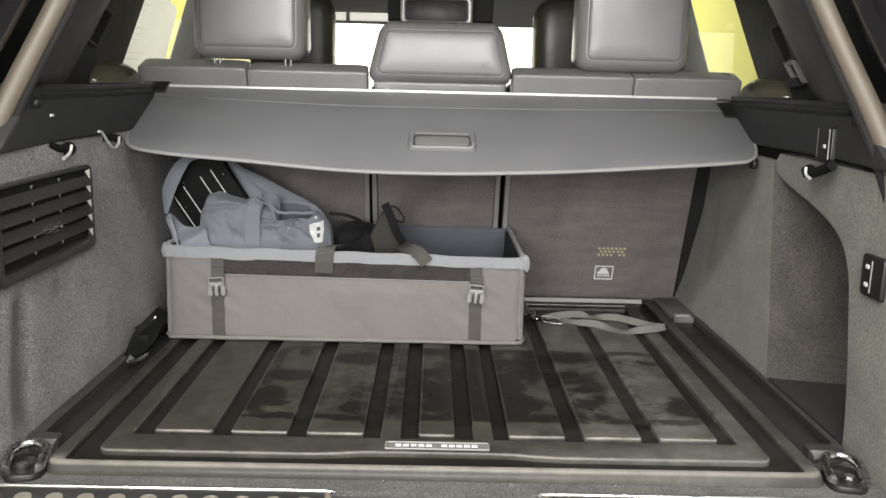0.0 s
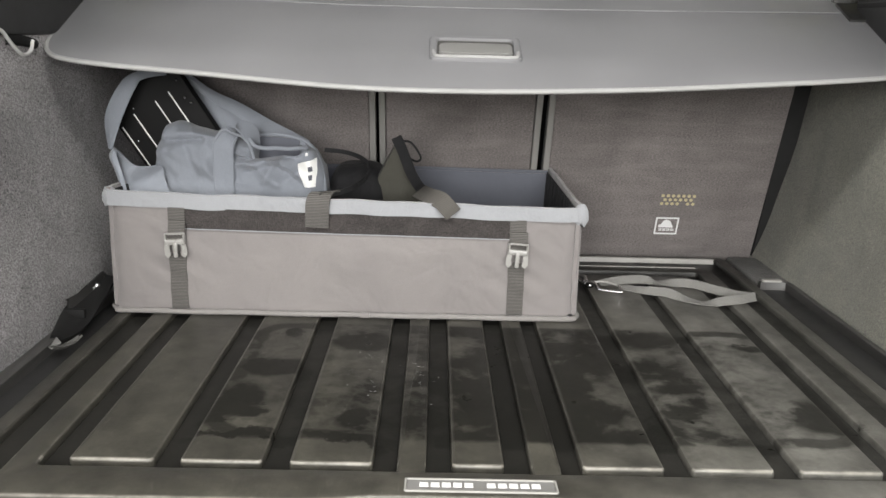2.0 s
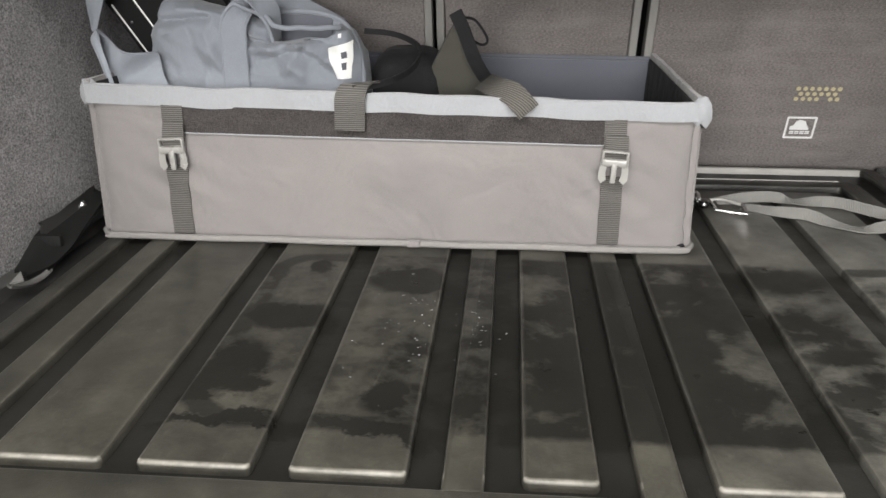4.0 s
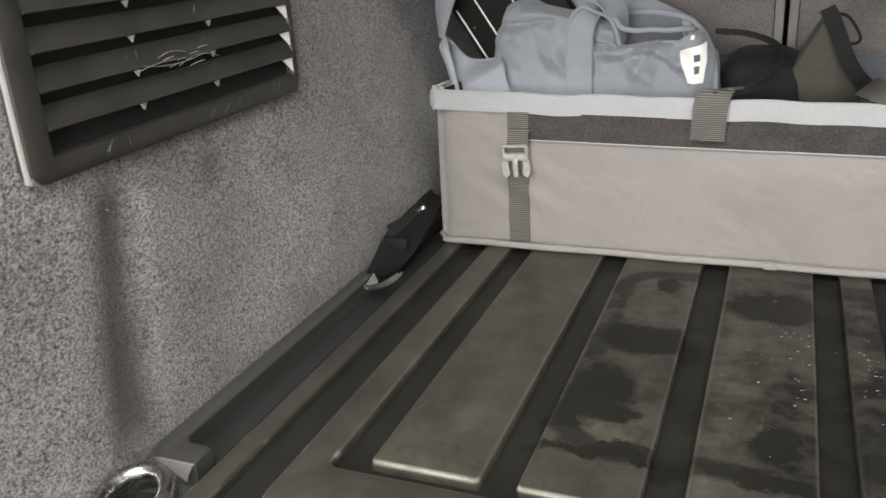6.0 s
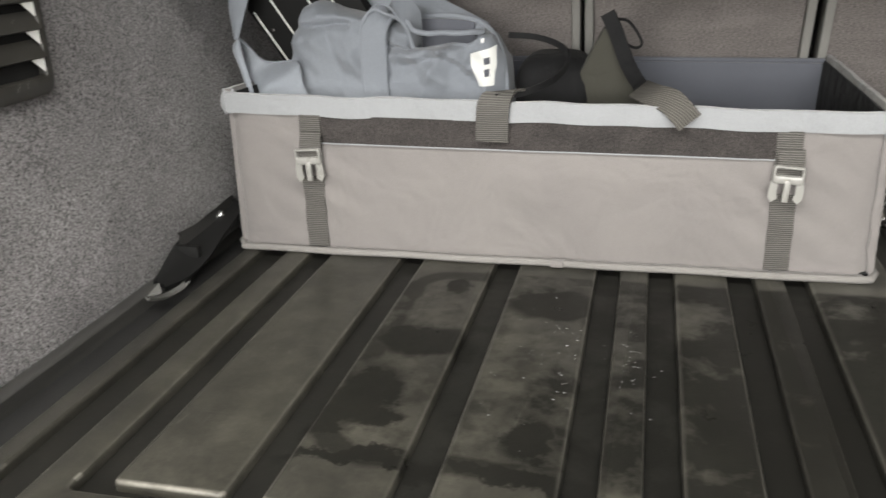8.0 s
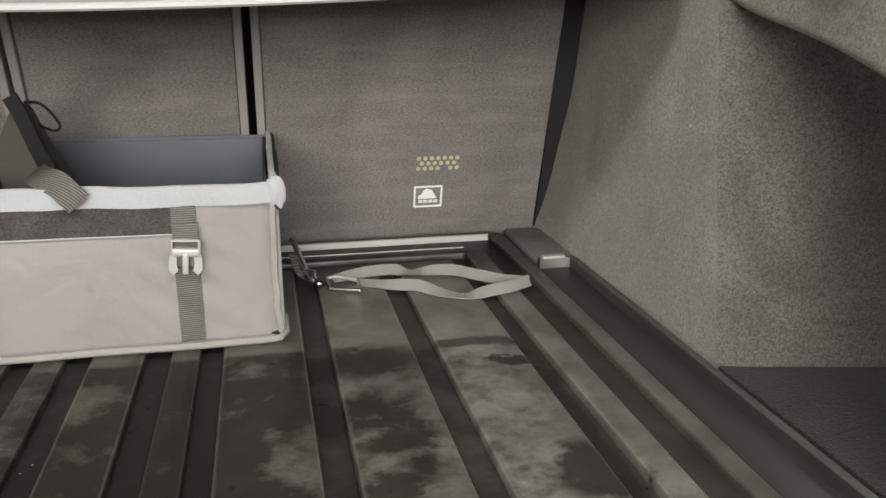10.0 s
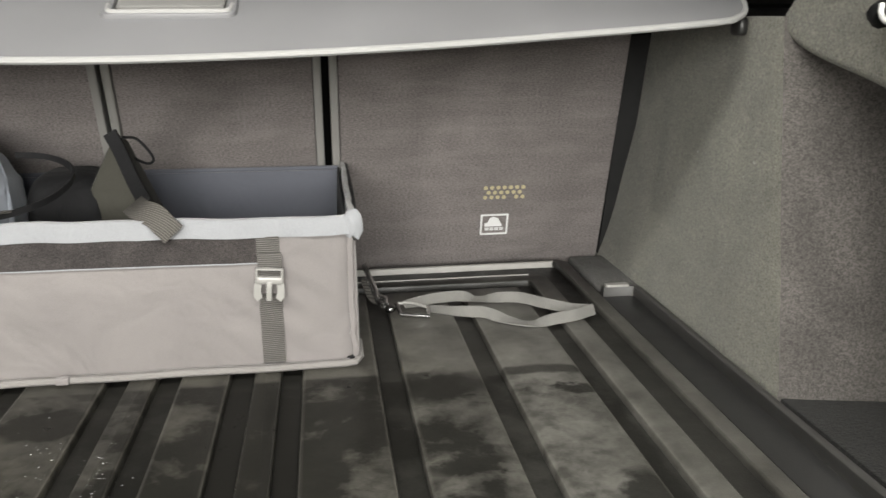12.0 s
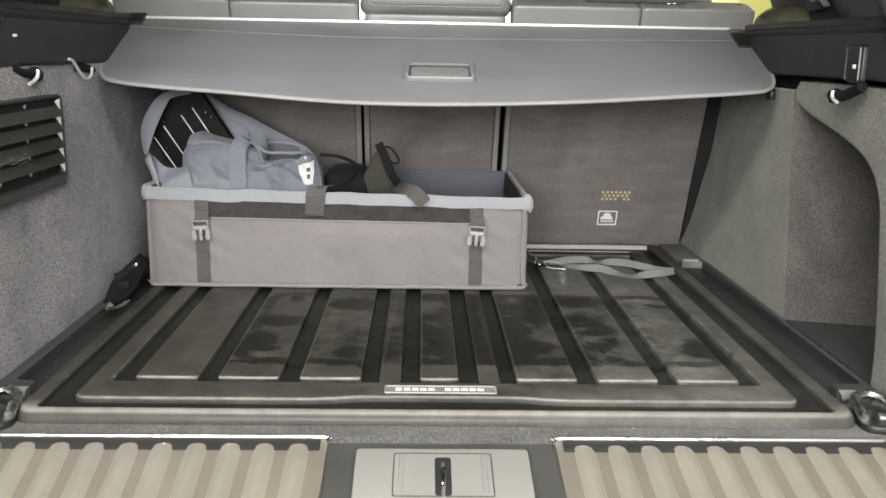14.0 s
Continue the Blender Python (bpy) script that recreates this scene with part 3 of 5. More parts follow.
arch = structure("wheel_arch", sheet(arch_side, 80, 40, 0.02), "carpet_arch", "olive-grey carpeted wheel arch box, browner and shade-darkened inside the pocket", True)
# faces inside the pocket take the browner, shade-darkened carpet
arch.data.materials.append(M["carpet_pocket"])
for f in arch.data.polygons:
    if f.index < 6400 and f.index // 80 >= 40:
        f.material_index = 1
# black solid added where only shade lies beside the seat board
structure("gap_shade_right", prism([(0.975, -0.03), (1.03, -0.03), (0.90, 0.42), (0.85, 0.42)], "x", 0.600, 0.70), "void", "black filler for the shade between seat board and wheel arch", True)
# separate floor piece, coloured dark for the shade in the pocket
structure("pocket_floor", box(0.613, 0.962, 0.02, 0.44, -0.0175, -0.006, 0.003), "pocket", "side pocket floor with its shade in a near-black colour", True)
structure("pocket_wall", box(0.965, 0.98, 0.0, 0.54, -0.03, 0.42, 0.003), "carpet_arch", "carpeted outer wall of the side pocket", True)

# ---------------------------------------------------------------- dark side channels beside the mat
for s, y0, y1, name in ((-1, 0.044, 0.66, "left"), (1, 0.054, 0.776, "right")):
    ch = thing("side_channel", "dark plastic tray channel between mat and carpeted side", "trim", None, "channels beside the mat")
    xa, xb = (-0.590, -0.542) if s < 0 else (0.542, 0.598)
    wide = 0.020 if s < 0 else 0.011
    # open frame: broad rim along the carpet, closed at both ends, open towards the mat
    out_x, in_x = (xa, xb) if s < 0 else (xb, xa)
    ix, r = out_x - s * wide, 0.014
    arc = [(math.cos(radians(90 * i / 6)), math.sin(radians(90 * i / 6))) for i in range(7)]
    poly = [(in_x, y0), (in_x, y0 + 0.020), (in_x + s * 0.006, y0 + 0.024), (ix - s * 0.004, y0 + 0.025), (ix, y0 + 0.030), (ix, y1 - 0.014), (ix - s * 0.003, y1 - 0.012), (in_x, y1 - 0.012), (in_x, y1)]
    poly += [(out_x - s * (r - r * q_), y1 - r + r * p_) for p_, q_ in arc] + [(out_x - s * (r - r * p_), y0 + r - r * q_) for p_, q_ in arc]
    part("raised_rim", slab(poly if s < 0 else poly[::-1], -0.018, 0.003, 0.0026), "channel_rim", ch)
    part("channel_floor", box(*sorted((ix + s * 0.001, in_x)), y0 + 0.022, y1 - 0.010, -0.018, -0.012, 0.001), "channel", ch, "smooth black channel floor")
    # paler lip turned down at the front, deeper towards the mat
    part("front_edge", sheet(lambda u, v: (out_x + (in_x - out_x) * (0.10 + 0.86 * u - 0.05 * u * v), y0 - 0.0004 + 0.010 * max(0.0, 0.25 - u) ** 2 / 0.0625 - 0.0050 * v * u * (2 - v), 0.0010 - (0.002 + 0.009 * u * u) * v), 20, 6, -0.0015 * s), "grip", ch, "pale front edge")
    # thin pale tube paints the highlight along the top edge
    part("edge_glint", tube([(out_x + (in_x - out_x) * (0.10 + 0.86 * u), y0 + 0.0006 + 0.010 * max(0.0, 0.25 - u) ** 2 / 0.0625, 0.0012) for u in [i / 16 for i in range(17)]], 0.0009, 6), "handle_grey", ch, "pale tube as the painted edge highlight")
tag = thing("latch_tab", "small pale plastic tab at the end of the channel", "tab", None)
part("tab", slab(rr(0.543, 0.579, 0.757, 0.770, 0.004), 0.0045, 0.008, 0.002), "handle_grey", tag)
structure("trim_corner", box(0.543, 0.604, 0.780, 0.955, -0.018, -0.002, 0.006, None, None, 3), "carpet_floor", "dark felted corner pad behind the mat", True)
structure("trim_corner_left", box(-0.592, -0.543, 0.665, 0.955, -0.018, -0.004, 0.005), "channel", "dark plastic corner trim behind the mat", True)

# ---------------------------------------------------------------- rubber mat
mat = thing("boot_mat", "black moulded rubber boot mat, dusty with damp patches", "mat")
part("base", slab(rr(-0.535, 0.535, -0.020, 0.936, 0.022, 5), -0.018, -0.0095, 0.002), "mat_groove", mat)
lip_out, lip_in = rr(-0.538, 0.538, -0.025, 0.942, 0.026, 6), rr(-0.510, 0.510, -0.011, 0.922, 0.010, 6)
bm = bmesh.new()
loops(bm, [[(x, y, z) for x, y in inset(o, d)] for o, d, z in ((lip_out, 0.0, -0.0175), (lip_out, 0.0006, -0.0115), (lip_out, 0.0022, -0.0078), (lip_out, 0.0048, -0.0042), (lip_out, 0.0075, -0.0014), (lip_out, 0.0100, -0.0002), (lip_in, -0.0020, -0.0004), (lip_in, -0.0008, -0.0018), (lip_in, -0.0003, -0.0040), (lip_in, 0.0, -0.0100))])
part("outer_lip", bm, "mat_lip", mat, "rounded upstanding lip of the mat")
# rear edges in pale colour, standing in for their bright highlights
part("rear_ridge", prism([(0.9195, -0.0095), (0.9210, -0.0010), (0.9235, 0.0005), (0.9270, -0.0010), (0.9275, -0.0095)], "x", -0.506, 0.508), "edge_pale", mat, "rear ridge, its highlight put in as pale colour")
part("rear_line", prism([(0.8535, -0.002), (0.8545, 0.0010), (0.8570, 0.0010), (0.8580, -0.002)], "x", -0.452, 0.450), "edge_pale", mat, "thin pale strip painting the border highlight")


def dip(pts):
    return [(x, y + (0.010 * (0.5 + 0.5 * math.cos(math.pi * min(1.0, abs(max(0.0, abs(x) - 0.09)) / 0.08))) if y < 0.05 else 0.0)) for x, y in pts]


part("raised_border", ring_slab(dip(rr(-0.477, 0.477, 0.020, 0.858, 0.016, 5, 26)), rr(-0.446, 0.446, 0.0775, 0.828, 0.006, 5, 26), -0.0105, 0.0, 0.0042), "mat", mat)
STRIPS = [(-0.420, -0.333), (-0.307, -0.222), (-0.195, -0.109), (-0.028, 0.027), (0.107, 0.193), (0.220, 0.307), (0.333, 0.421)]
for a, b in STRIPS:
    part("raised_panel", slab(rr(a, b, 0.0905, 0.800, 0.005, 3), -0.0105, 0.0, 0.0042), "mat", mat)
for a, b in ((-0.084, -0.054), (0.054, 0.084)):
    part("raised_bar", slab(rr(a, b, 0.073, 0.800, 0.003, 3), -0.0105, 0.0002, 0.0030), "mat", mat)
badge = part("badge_frame", ring_slab(rr(-0.0750, 0.0755, 0.0370, 0.0615, 0.003), rr(-0.0725, 0.0730, 0.0395, 0.0590, 0.002), -0.001, 0.0018, 0.0006), "handle_grey", mat, "narrow grey metal badge frame")
part("badge_plate", box(-0.0720, 0.0725, 0.0400, 0.0585, -0.001, 0.0007, 0), "grip", badge, "satin grey badge plate")
x = -0.060
for k in range(11):
    if k != 5:
        part("badge_bar", box(x, x + 0.0085, 0.0455, 0.0535, 0.0006, 0.0014, 0.0004), "white", badge)
    x += 0.0110

# ---------------------------------------------------------------- sill with latch cover
def sill_side(s):
    sx = (lambda v: v * s)
    th = thing("sill_plate", "ribbed satin metal loading sill plate with bright edge", "sill plate", None, "loading sill plates")
    slope = Matrix.Translation((0, -0.054, -0.019)) @ Matrix.Rotation(radians(12.5), 4, "X")
    x0, x1 = sorted((sx(0.138), sx(0.66)))
    part("plate", slab(rr(x0, x1, -0.30, 0.0, 0.008), -0.03, 0.0, 0.003, None, slope), "sill", th)
    part("bright_edge", tube([slope @ Vector(p) for p in spline([(sx(0.66), -0.001, 0.001), (sx(0.30), -0.001, 0.001), (sx(0.15), -0.001, 0.001), (sx(0.139), -0.006, 0.001), (sx(0.138), -0.012, 0.001)], 6)], 0.0022), "alu", th, "bright metal edge")
    # dark strip in place of the shadow below the bright edge
    part("edge_shade", slab(rr(*sorted((sx(0.147), sx(0.655))), -0.026, -0.004, 0.003), -0.001, 0.0004, 0.0003, None, slope), "channel", th)
    for k in range(12):
        xc = sx(0.172 + k * 0.0405)
        rot = slope @ Matrix.Translation((xc, -0.009, 0)) @ Matrix.Rotation(radians(0.6 * k if s < 0 else -0.15 * k), 4, "Z")

        def rib(u, v, rot=rot):
            fade = min(1.0, v / 0.10) ** 0.5
            return rot @ Vector((-0.0150 + 0.030 * u, -0.150 * v, -0.001 + 0.0062 * math.sin(math.pi * u) ** 1.2 * fade))
        part("rib", sheet(rib, 10, 8, -0.002), "sill_dull", th)


sill_side(-1)
sill_side(1)
structure("sill_base", prism([(-0.056, -0.026), (-0.44, -0.112), (-0.44, -0.3), (0.0, -0.3), (0.0, -0.06), (-0.056, -0.06)], "x", -0.70, 0.70), "rim", "dark plastic loading sill under the plates", True)
lc = thing("latch_cover", "silver-grey plastic tailgate latch cover on the sill", "latch cover")
slope = Matrix.Translation((0, -0.054, -0.019)) @ Matrix.Rotation(radians(12.5), 4, "X")
part("surround", slab(rr(-0.103, 0.103, -0.20, -0.024, 0.006), -0.02, 0.004, 0.003, None, slope), "latch_cover", lc)
part("panel_frame", ring_slab(rr(-0.058, 0.058, -0.108, -0.034, 0.004), rr(-0.0565, 0.0565, -0.1065, -0.0355, 0.003), 0.003, 0.0048, 0.0005, None, slope), "rim", lc)
for xx in (-0.052, -0.046, 0.046, 0.052):
    part("panel_rib", slab(rr(xx - 0.0012, xx + 0.0012, -0.10, -0.04, 0.001, 2), 0.003, 0.0052, 0.0008, None, slope), "latch_cover", lc)
part("slot", slab(rr(-0.0095, 0.0095, -0.106, -0.042, 0.004), 0.0025, 0.0046, 0.0004, None, slope), "void", lc, "black latch slot")
part("striker", tube([slope @ Vector(p) for p in spline([(0, -0.108, 0.003), (0, -0.09, 0.008), (0, -0.07, 0.008), (0, -0.052, 0.003)], 5)], 0.0028), "chrome", lc, "steel latch striker")


# ---------------------------------------------------------------- tie-down rings
def tie_ring(m, s):
    th = thing("tie_down_ring", "chrome tie-down ring on a black base beside the mat", "tie-down ring", m, "tie-down rings")
    part("base", cushion(-0.027, 0.027, -0.040, 0.030, -0.020, -0.002, 0.6, 24, 8), "black", th)
    ring = [(0.024 * math.cos(a), 0.006 + 0.030 * math.sin(a), 0.0045 + 0.004 * math.sin(a)) for a in [math.pi * (-0.12 + 1.24 * i / 18) for i in range(19)]]
    ring = [(ring[0][0], ring[0][1] - 0.02, -0.001)] + ring + [(ring[-1][0], ring[-1][1] - 0.02, -0.001)]
    part("ring", tube(ring, 0.0066, 12), "worn_chrome", th, "worn chrome D-shaped ring")
    bolt = part("bolt_cup", tube([(0, -0.024, -0.008), (0, -0.024, 0.003)], 0.011, 14), "black", th)
    part("bolt", tube([(0, -0.024, 0.001), (0, -0.024, 0.0055)], 0.007, 6), "chrome", bolt, "shiny hexagon bolt head")


tie_ring(pose(-0.560, -0.010, -0.003, 0, 0, 12), -1)
tie_ring(pose(0.566, -0.002, -0.003, 0, 0, -10), 1)

# ---------------------------------------------------------------- side vent
vent = thing("side_vent", "black plastic louvred vent set in grey side carpet", "vent")
VX = -0.592
V2 = Matrix(((0, 0, 1, VX), (1, 0, 0, 0), (0, 1, 0, 0), (0, 0, 0, 1)))
part("frame", ring_slab(rr(-0.004, 0.323, 0.229, 0.367, 0.014, 5), rr(0.018, 0.3135, 0.246, 0.361, 0.003, 5), -0.004, 0.010, 0.004, None, V2), "vent", vent)
part("backing", box(VX - 0.002, VX + 0.0005, 0.012, 0.316, 0.242, 0.363, 0), "void", vent, "dark hollow behind the louvres")
for k in range(5):
    z = 0.262 + 0.0238 * k
    if k < 4:
        part("louvre", sheet(lambda u, v: (VX + 0.0092 - 0.0080 * v, 0.017 + 0.297 * u, z - 0.0005 + 0.0150 * v), 1, 3, -0.0025), "vent", vent)
    zt = z - 0.001
    for yy, w in ((0.3125, 0.011), (0.195, 0.0036), (0.106, 0.0036)):
        if w > 0.008:
            bm = prism([(yy - 0.015, zt + 0.0005), (yy, zt + 0.0035), (yy, zt - 0.0115)], "x", VX + 0.0075, VX + 0.0092)
        else:
            bm = prism([(yy - w, zt + 0.0005), (yy + w, zt + 0.0015), (yy, zt - 0.004)], "x", VX + 0.0088, VX + 0.0102)
        part("clip", bm, "white_tab" if w > 0.008 else "clip", vent, "pale plastic clip", False)
for ya, yb, za, sag in ((0.128, 0.160, 0.290, 0.003), (0.110, 0.190, 0.287, -0.004), (0.150, 0.200, 0.281, 0.005), (0.105, 0.165, 0.284, 0.003)):
    part("tape_strand", tube([(VX + 0.0112, ya + (yb - ya) * i / 10, za + sag * math.sin(math.pi * i / 10)) for i in range(11)], 0.00036, 5), "tape", vent, "strand of torn clear tape")
part("tear", prism([(0.128, 0.2835), (0.148, 0.2880), (0.172, 0.2895), (0.186, 0.2890), (0.170, 0.2860), (0.146, 0.2828)], "x", VX + 0.0090, VX + 0.0098), "void", vent, "dark tear in the tape")
for ya, yb, za, zb in ((0.130, 0.146, 0.2868, 0.2888), (0.150, 0.160, 0.2850, 0.2858), (0.162, 0.176, 0.2872, 0.2880), (0.176, 0.188, 0.2905, 0.2912), (0.140, 0.156, 0.2815, 0.2832), (0.164, 0.182, 0.2790, 0.2806)):
    part("tape_strand", tube([(VX + 0.0104, ya, za), (VX + 0.0110, (ya + yb) / 2, (za + zb) / 2 + 0.0006), (VX + 0.0104, yb, zb)], 0.00036, 5), "clip", vent, "bright strand of torn tape")
rv = random.Random(5)
for k in range(16):
    # scratches across the louvres and the lower frame
    ya, za = rv.uniform(0.05, 0.29), rv.choice((0.2365, 0.2365, 0.268, 0.292, 0.316)) + rv.uniform(-0.003, 0.003)
    ln, an = rv.uniform(0.004, 0.013), rv.uniform(0.7, 2.2)
    xs_ = VX + (0.0101 if za < 0.245 else 0.0078)
    part("scratch", tube([(xs_, ya, za), (xs_, ya + ln * math.cos(an), za + min(0.007, ln * math.sin(an)))], 0.00013, 4), "tape", vent, "fine pale scratch")
# pale strip paints the light caught along the vent frame
part("edge_highlight", tube(spline([(VX + 0.005, 0.004, 0.2315), (VX + 0.006, -0.002, 0.235), (VX + 0.006, -0.0042, 0.244), (VX + 0.006, -0.0042, 0.355)], 6), 0.0022, 8), "cover_edge", vent, "pale strip for the lit frame edge")

# ---------------------------------------------------------------- side shelf panels under the windows
def shelf_panel(s):
    label = "black plastic shelf panel along the boot side"
    th = thing("side_shelf", label, "side panel", None, "shelf panels along the boot sides")
    x = -0.588 if s < 0 else 0.600
    dz = 0.0 if s < 0 else 0.002
    prof = [(a, b + dz) for a, b in ((0.03, 0.406), (0.141, 0.486), (0.167, 0.497), (0.68, 0.496), (0.66, 0.410), (0.50, 0.409), (0.22, 0.411))]
    bm = prism(prof, "x", x, x + 0.19 * s)
    bmesh.ops.recalc_face_normals(bm, faces=bm.faces)
    bmesh.ops.bevel(bm, geom=[e for e in bm.edges if all(abs(v.co.x - x) < 1e-5 for v in e.verts)], offset=0.006, segments=3, affect="EDGES", profile=0.5)
    part("panel", bm, "black_soft", th)
    part("guide_slot", box(*sorted((x - 0.0012 * s, x + 0.004 * s)), 0.165, 0.67, 0.476 + dz, 0.483 + dz, 0.001), "void", th, "dark guide slot for the cover")
    part("knob", cushion(x - 0.008, x + 0.008, 0.140, 0.158, 0.464 + dz, 0.480 + dz, 0.8, 14, 8), "black", th)
    part("upper_ledge", box(*sorted((x - 0.002 * s, x + 0.05 * s)), 0.17, 0.68, 0.487 + dz, 0.498 + dz, 0.003), "black", th)
    return th


shelf_panel(-1)
shelf_panel(1)
mk = thing("clip_mark", "small pale scuff plate on the shelf panel", "clip")
part("plate", box(-0.5878, -0.5862, 0.191, 0.202, 0.450, 0.454, 0.0005), "white_tab", mk)
sw = thing("seat_switch", "black lever switch with chrome sides on the shelf panel", "switch")
part("body", slab(rr(0.202, 0.247, 0.408, 0.462, 0.006), 0.0, 0.008, 0.003, None, Matrix(((0, 0, -1, 0.601), (1, 0, 0, 0), (0, 1, 0, 0), (0, 0, 0, 1)))), "black", sw)
for yy, mm in ((0.205, "handle_grey"), (0.244, "rim")):
    part("side_trim", tube([(0.591, yy, 0.412), (0.590, yy, 0.458)], 0.0010, 6), mm, sw, "thin satin trim")
part("symbol", box(0.5915, 0.594, 0.219, 0.227, 0.428, 0.434, 0.0004), "white", sw, "small white symbol")
pw = thing("button_panel", "black two-button panel set in the carpeted side lining", "switch panel")
part("plate", slab(rr(0.034, 0.093, 0.230, 0.290, 0.006), 0.0, 0.007, 0.003, None, Matrix(((0, 0, -1, 0.612), (1, 0, 0, 0), (0, 1, 0, 0), (0, 0, 0, 1)))), "black", pw)
part("divider", box(0.6035, 0.6055, 0.062, 0.064, 0.237, 0.283, 0.0003), "handle_grey", pw)
for zz in (0.273, 0.247):
    part("button_symbol", box(0.6035, 0.6055, 0.070, 0.079, zz - 0.003, zz + 0.003, 0.0006), "white", pw, "small white symbol")

# ---------------------------------------------------------------- bag hooks
def bag_hook(label, black, wire, group="bag hooks"):
    th = thing("bag_hook", label, "hook", None, group)
    for pts_, r in black:
        part("holder", tube(spline(pts_, 5), r, 10), "case", th, "black plastic holder")
    part("hook", tube(spline(wire, 6), 0.0024, 8), "zinc", th, "bent chrome wire")
    return th


bag_hook("open bent chrome bag hook under the shelf panel", [([(-0.592, 0.400, 0.405), (-0.592, 0.450, 0.402), (-0.592, 0.475, 0.398)], 0.007)],
         [(-0.585, 0.366, 0.418), (-0.585, 0.380, 0.415), (-0.584, 0.400, 0.399), (-0.583, 0.417, 0.388), (-0.583, 0.432, 0.386), (-0.583, 0.447, 0.391), (-0.584, 0.456, 0.403)])
bag_hook("small chrome bag hook in a black holder", [([(-0.594, 0.190, 0.410), (-0.592, 0.215, 0.402), (-0.590, 0.240, 0.398)], 0.006), ([(-0.590, 0.238, 0.396), (-0.589, 0.256, 0.398)], 0.011)],
         [(-0.577, 0.235, 0.405), (-0.577, 0.231, 0.396), (-0.578, 0.222, 0.390), (-0.579, 0.207, 0.386)])
bag_hook("small chrome bag hook in a black holder", [([(0.596, 0.198, 0.404), (0.594, 0.225, 0.394), (0.593, 0.250, 0.387), (0.593, 0.264, 0.386)], 0.008), ([(0.594, 0.268, 0.384), (0.594, 0.276, 0.390)], 0.011)],
         [(0.583, 0.258, 0.395), (0.582, 0.256, 0.387), (0.582, 0.250, 0.382), (0.583, 0.240, 0.379)])
cl = thing("cover_catch", "small black catch under the end of the cover", "catch")
part("catch", cushion(0.590, 0.602, 0.505, 0.530, 0.366, 0.386, 0.5, 14, 8), "black", cl)

# ---------------------------------------------------------------- load cover
K = math.atan(0.45)
CM = Matrix.Translation((0, 0.5, 0.395)) @ Matrix.Rotation(K, 4, "X")
cov = thing("load_cover", "grey vinyl roller load cover pulled half out, sloping down", "load cover", CM)
ck = 1 / math.cos(K)
front = [(-0.606, 0.650), (-0.595, 0.570), (-0.591, 0.514), (-0.574, 0.482), (-0.540, 0.467), (-0.475, 0.455), (-0.375, 0.443), (-0.175, 0.4170), (0.004, 0.4135), (0.217, 0.4275), (0.422, 0.453), (0.543, 0.471), (0.576, 0.482), (0.596, 0.508), (0.608, 0.573), (0.610, 0.640)]
fr = [(p.x, (p.y - 0.5) * ck) for p in spline([(a, b, 0) for a, b in front], 6)]
outline = fr + [(0.602, 0.242), (-0.604, 0.242)]
part("panel", slab([(a, b) for a, b in outline], -0.004, 0.0, 0.0015), "cover", cov, "smooth grey vinyl sheet")
part("piping", tube([(a, b, -0.002) for a, b in fr], 0.0036, 8), "cover_edge", cov, "pale grey piped edge")
part("fold_seam", tube([(-0.600, 0.196, 0.0002), (-0.4, 0.178, 0.0002), (-0.2, 0.165, 0.0002), (0.0, 0.164, 0.0002), (0.3, 0.172, 0.0002), (0.600, 0.184, 0.0002)], 0.0008, 6), "cover", cov)
hd = part("handle", ring_slab(rr(-0.063, 0.065, -0.015, 0.058, 0.010, 5), rr(-0.052, 0.054, -0.004, 0.047, 0.006, 5), -0.001, 0.005, 0.003), "cover", cov, "moulded grip recess")
part("grip_floor", box(-0.054, 0.056, -0.006, 0.049, -0.003, 0.0008, 0), "rim", hd)
part("grip_bar", cushion(-0.050, 0.053, 0.000, 0.032, 0.000, 0.006, 0.3, 28, 8), "grip", hd, "satin grey grip bar")
part("grip_lip", tube(spline([(-0.057, 0.008, 0.004), (-0.055, -0.006, 0.005), (-0.047, -0.010, 0.005), (0.0, -0.010, 0.005), (0.050, -0.010, 0.005), (0.058, -0.006, 0.005), (0.060, 0.008, 0.004)], 6), 0.0025, 8), "cover_edge", hd)
part("dark_end_clip", box(-0.622, -0.570, 0.205, 0.250, -0.006, 0.006, 0.003), "black", cov, "black end clip")
part("dark_end_clip", box(0.575, 0.618, 0.150, 0.215, -0.008, 0.004, 0.003), "black", cov, "black end clip")
roll = thing("cover_cassette", "black roller cassette with an aluminium lip behind the seats", "roller cassette")
part("housing", box(-0.625, 0.625, 0.724, 0.803, 0.440, 0.487, 0.012, None, None, 4), "black_soft", roll)
part("metal_lip", box(-0.584, 0.582, 0.714, 0.730, 0.4885, 0.4960, 0.002, None, None), "zinc", roll, "bright aluminium lip")
for sx_ in (-1, 1):
    part("end_piece", box(*sorted((sx_ * 0.575, sx_ * 0.64)), 0.70, 0.76, 0.470, 0.492, 0.004), "handle_grey" if sx_ < 0 else "black", roll)

# ---------------------------------------------------------------- rear seats seen from behind
SB = Matrix.Translation((0, 0.966, 0)) @ Matrix.Rotation(math.atan(0.33), 4, "X")


